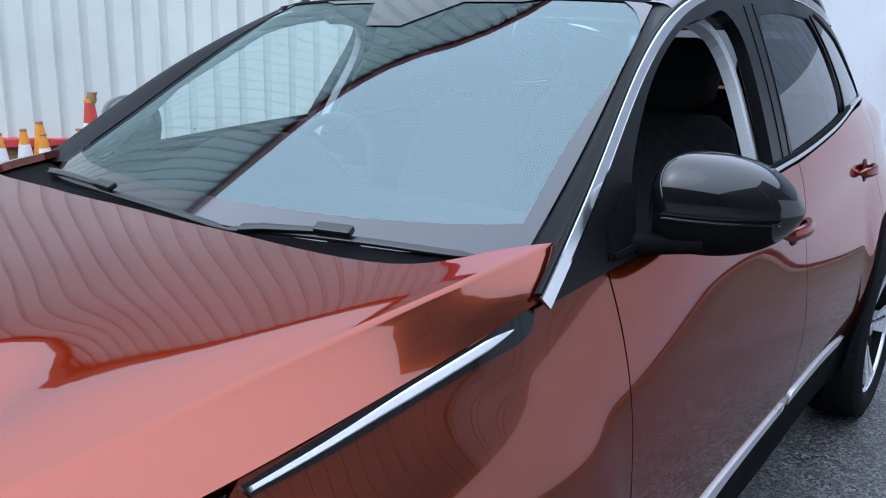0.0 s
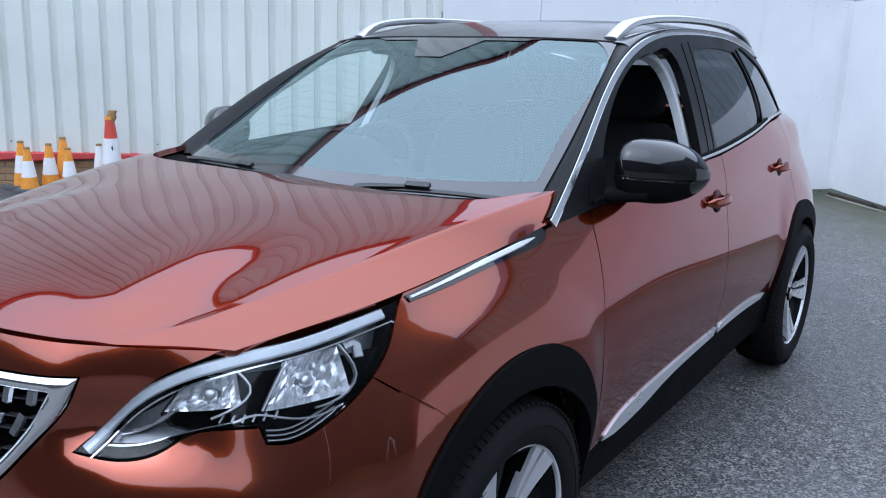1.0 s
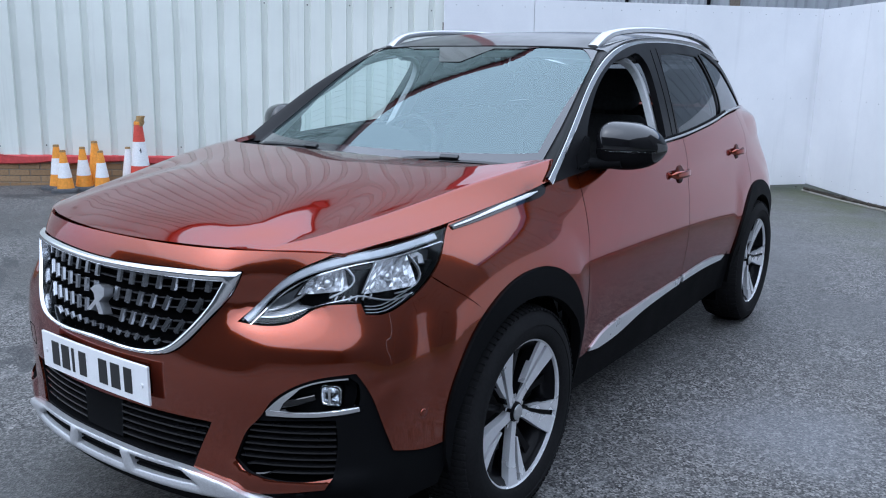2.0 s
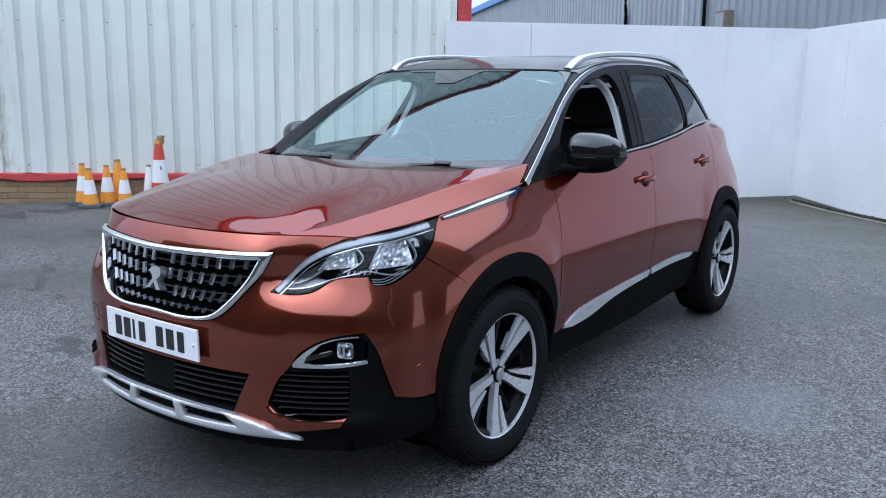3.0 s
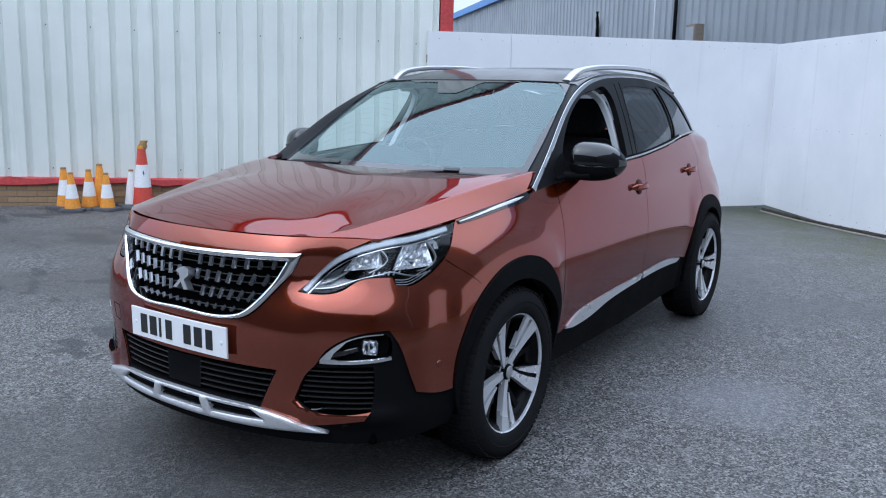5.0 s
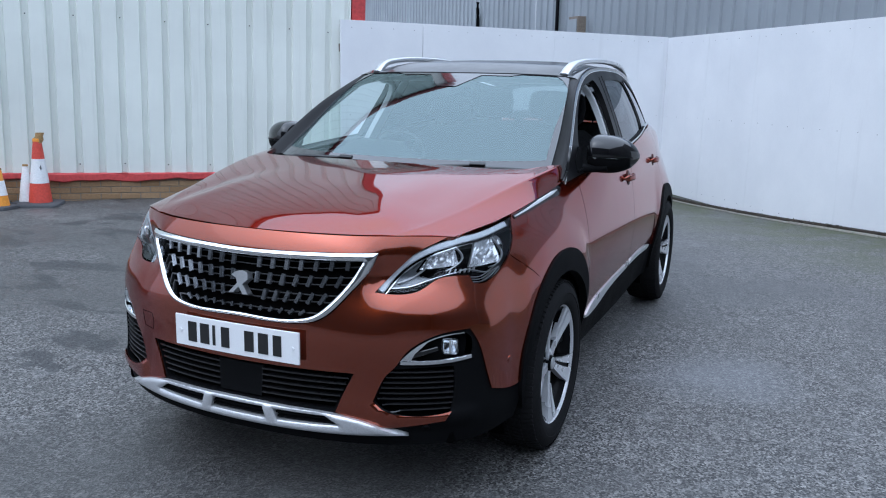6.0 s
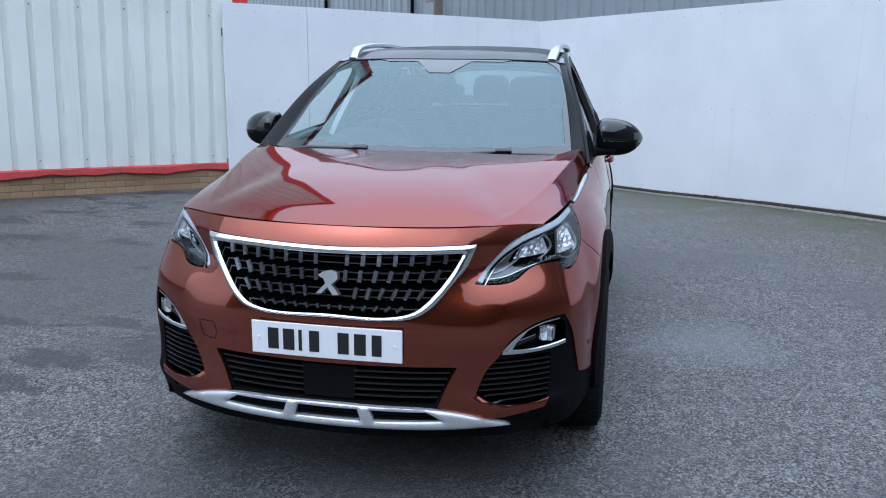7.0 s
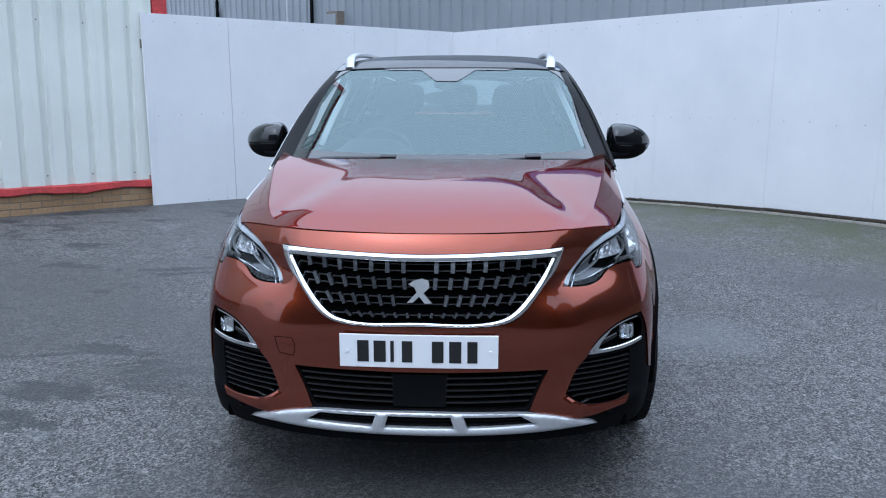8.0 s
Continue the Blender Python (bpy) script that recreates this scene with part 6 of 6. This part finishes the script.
def cabin():
    # dashboard
    rows = []
    for x in np.linspace(-.66, .66, 24):
        b = .115 * math.exp(-((x + .37) / .19)**4)
        rows.append([(x, .52, .80), (x, .46, .98), (x, .40, 1.045), (x, .52, 1.068 + b * .12), (x, .70, 1.055 + b), (x, .86, 1.04 + b), (x, .93, .99), (x, .93, .80)])
    v, f = rings(rows)
    auto_smooth(mesh_part("dashboard", v, f, DASH, car, "dark soft-touch dashboard"), 40)
    box("floor_carpet", (1.5, 2.6, .04), Matrix.Translation((0, 1.75, .36)), FABRIC, car)
    box("rear_bulkhead", (1.16, .12, .86), Matrix.Translation((0, 2.90, .70)), FABRIC, car)
    # steering wheel
    n, c = 40, Matrix.Translation((-.37, .99, 1.035)) @ Matrix.Rotation(radians(-24), 4, "X")
    loops = []
    for k in range(n):
        a = 2 * math.pi * k / n
        d = Vector((math.cos(a), 0, math.sin(a) * .95))
        loops.append([tuple(c @ (d * .175 + (d * math.cos(b) + Vector((0, 1, 0)) * math.sin(b)) * .015)) for b in [2 * math.pi * j / 8 for j in range(8)]])
    v, f = rings(loops + loops[:1], False)
    sw = mesh_part("steering_wheel", v, f, DASH, car, "black steering wheel", True)
    box("spoke_bar", (.33, .03, .05), c, DASH, sw, .01)
    box("horn_pad", (.14, .05, .11), c, DASH, sw, .02)
    # headlining, pillar trims
    inner = raised(roof, -.045)
    s, t = np.meshgrid(np.linspace(-.97, .97, 14), np.linspace(0, .97, 20), indexing="ij")
    p = inner(s, t).reshape(-1, 3)
    mesh_part("headlining", p, [(i * 20 + j, (i + 1) * 20 + j, (i + 1) * 20 + j + 1, i * 20 + j + 1) for i in range(13) for j in range(19)], TRIM_GREY, car, "pale grey headlining", True)
    for s in (1, -1):
        for line, w in (([(1.44, 1.08), (1.50, 1.28), (1.57, 1.47)], .045), ([(2.33, 1.16), (2.38, 1.32), (2.36, 1.46)], .05), ([(.50, 1.09), (.70, 1.27), (.98, 1.43)], .022)):
            loops = []
            for y, z in line:
                q = flank(y, z) - [.05, 0, 0]
                loops.append(superloop((s * q[0], q[1], q[2]), (0, 1, 0), (1, 0, .0), w, .012, 4, 12))
            v, f = rings(loops)
            auto_smooth(mesh_part("pillar_trim", v, f, TRIM_GREY, car, "pale grey pillar trim"))
        arc = smooth_line([(1.22, 1.500), (1.33, 1.492), (1.395, 1.455), (1.412, 1.36), (1.380, 1.24), (1.345, 1.10)], closed=False, step=.03)
        vv, ff = strip_data(raised(flank, -.055), arc, .024, .012, .02)
        mesh_part("pillar_trim", [(s * x, y, z) for x, y, z in vv], ff, TRIM_GREY, car, "pale grey pillar trim")
        box("door_card", (.04, 1.9, .62), Matrix.Translation((s * .775, 1.45, .76)), DASH, car, .01)
    # mirror and camera pod
    v, f = rings([superloop((0, y, z), (1, 0, 0), (0, 0, 1), rx, rz, 3, 20) for y, z, rx, rz in ((.88, 1.360, .120, .034), (.91, 1.360, .122, .036))])
    auto_smooth(mesh_part("rear_view_mirror", v, f, DASH, car, "black rear-view mirror"))
    v, f = rings([superloop(q, (1, 0, 0), (0, .5, .85), rx, rz, 3, 16) for q, rx, rz in (((0, .83, 1.42), .03, .02), ((0, .88, 1.435), .07, .03), ((0, .96, 1.475), .085, .03))])
    auto_smooth(mesh_part("sensor_pod", v, f, DASH, car, "black sensor pod behind the windscreen"))


cabin()


def seat(x, y):
    st = new("seat")
    st["label"] = "dark fabric seat with a headrest"
    st.parent = car
    v, f = rings([superloop((x, y + d, .60 + e), (1, 0, 0), (0, 0, 1), w, h, 3.5, 20) for d, e, w, h in ((-.02, .0, .20, .05), (.02, .02, .245, .075), (.25, .0, .255, .08), (.48, -.02, .25, .08), (.52, -.03, .22, .06))])
    auto_smooth(mesh_part("cushion", v, f, FABRIC, st), 60)
    v, f = rings([superloop((x, y + .44 + .36 * (z - .6), z), (1, 0, 0), (0, 1, 0), w, t, 3.2, 20) for z, w, t in ((.56, .20, .05), (.62, .245, .075), (.85, .26, .07), (1.05, .245, .06), (1.16, .20, .052), (1.20, .14, .04))])
    auto_smooth(mesh_part("backrest", v, f, FABRIC, st), 60)
    v, f = rings([superloop((x, y + .665 + .2 * (z - 1.3), z), (1, 0, 0), (0, 1, 0), w, t, 3, 20) for z, w, t in ((1.225, .09, .035), (1.25, .125, .052), (1.33, .135, .056), (1.40, .12, .048), (1.425, .08, .03))])
    auto_smooth(mesh_part("headrest", v, f, FABRIC, st), 60)
    for d in (-.05, .05):
        v, f = tube([(x + d, y + .645, 1.16), (x + d, y + .66, 1.26)], .006, 8)
        mesh_part("headrest_post", v, f, DASH, st)


seat(-.37, 1.10)
seat(.37, 1.10)
for x in (-.40, 0.0, .40):
    seat(x * .98, 1.98)

# ---------------------------------------------------------------- traffic cones by the steel wall


def cone(x, y, tall, tip, sleeve, body, label, lean=0.0, turn=0.0, ragged=False):
    """A road cone on its rubber base."""
    o = thing("traffic_cone", label, "traffic cone", "cones by the wall")
    z = float(ground_z(x, y))
    r0, r1 = tall * (.17 if ragged else .21), tall * .055

    def ring_band(name, za, zb, mat, grow=0.0):
        loops = []
        for k in range(4):
            zz = za + (zb - za) * k / 3
            r = r0 + (r1 - r0) * (zz / tall) + grow
            loops.append([(r * math.cos(2 * math.pi * j / 28), r * math.sin(2 * math.pi * j / 28), zz) for j in range(28)])
        v, f = rings(loops)
        return auto_smooth(mesh_part(name, v, f, mat, o), 40)

    base = []
    for zz, g in ((0.0, 1.0), (.022, 1.0), (.034, .96), (.040, .80)):
        base.append(superloop((0, 0, zz), (1, 0, 0), (0, 1, 0), tall * .30 * g, tall * .30 * g, 6, 32))
    v, f = rings(base)
    auto_smooth(mesh_part("base", v, f, CONE_BASE, o, "grey rubber base"), 40)
    ring_band("foot", .036, tall * .34, body)
    ring_band("sleeve", tall * .34, tall * .70, sleeve, .002)
    ring_band("neck", tall * .70, tall * .955, body)
    ring_band("tip", tall * .955, tall, tip, .003)
    if ragged:
        v, f = rings([superloop((.01 * k, .006 * k, tall * (.93 + .05 * k)), (1, 0, 0), (0, 1, 0), .05 + .012 * math.sin(k * 2), .045, 2.2, 14) for k in range(4)])
        auto_smooth(mesh_part("torn_cap", v, f, ROT, o, "torn brown cap"), 50)
        v, f = rings([superloop((.02, -.07, tall * .52 + .03 * k), (1, 0, 0), (.2, .3, 1), .030 - abs(k - 1) * .008, .022, 2, 12) for k in range(3)])
        mesh_part("dark_patch", v, f, CONE_BASE, o)
    o.matrix_basis = Matrix.Translation((x, y, z)) @ Matrix.Rotation(lean, 4, "Y") @ Matrix.Rotation(turn, 4, "Z")


O = "orange and white road cone on a grey base"
cone(-6.83, 2.87, .50, ROT, CONE_WHITE, CONE_ORANGE, O, .01, .3)
cone(-6.57, 2.80, .46, ROT, CONE_WHITE, CONE_ORANGE, O + ", its tip dirty", -.01, .8)
cone(-6.58, 3.03, .48, ROT, CONE_WHITE, CONE_ORANGE, O, .02, .1)
cone(-6.62, 3.22, .53, ROT, CONE_ORANGE, CONE_ORANGE, "all-orange faded road cone on a grey base", -.02, .5)
cone(-6.33, 3.10, .45, ROT, CONE_WHITE, CONE_ORANGE, O + ", its tip dirty", .0, .2)
cone(-6.38, 3.48, .46, ROT, CONE_WHITE, CONE_WHITE, "pale bleached road cone on a grey base", .0, .2)
cone(-6.22, 3.52, .76, CONE_ORANGE, CONE_WHITE, CONE_RED, "tall red and white road cone with a torn brown cap", .02, .6, True)

# ---------------------------------------------------------------- brick plinth of the steel-clad wall, brick by brick
plinth = tagged(new("brick_plinth"), "low buff brick plinth under the steel wall", "wall", kind="structure")


def lay_bricks():
    bm = bmesh.new()
    add_box(bm, (.215, .10, .065), Matrix(), .004)
    me = bpy.data.meshes.new("brick")
    bm.to_mesh(me)
    bm.free()
    me.materials.append(BRICK)
    m = clad_m
    for course in range(5):
        zz = -.115 - course * .075
        x = clad_len - .12 - (.1125 if course % 2 else 0)
        while x > clad_len - 8.6:
            o = new("brick", me)
            o.parent = plinth
            o.matrix_basis = m @ Matrix.Translation((x, .06 + random.uniform(-.002, .002), zz)) @ Matrix.Rotation(random.uniform(-.006, .006), 4, "Y")
            x -= .225
    box("mortar_bed", (clad_len, .09, .60), m @ Matrix.Translation((clad_len / 2, .062, -.33)), MORTAR, plinth)


lay_bricks()
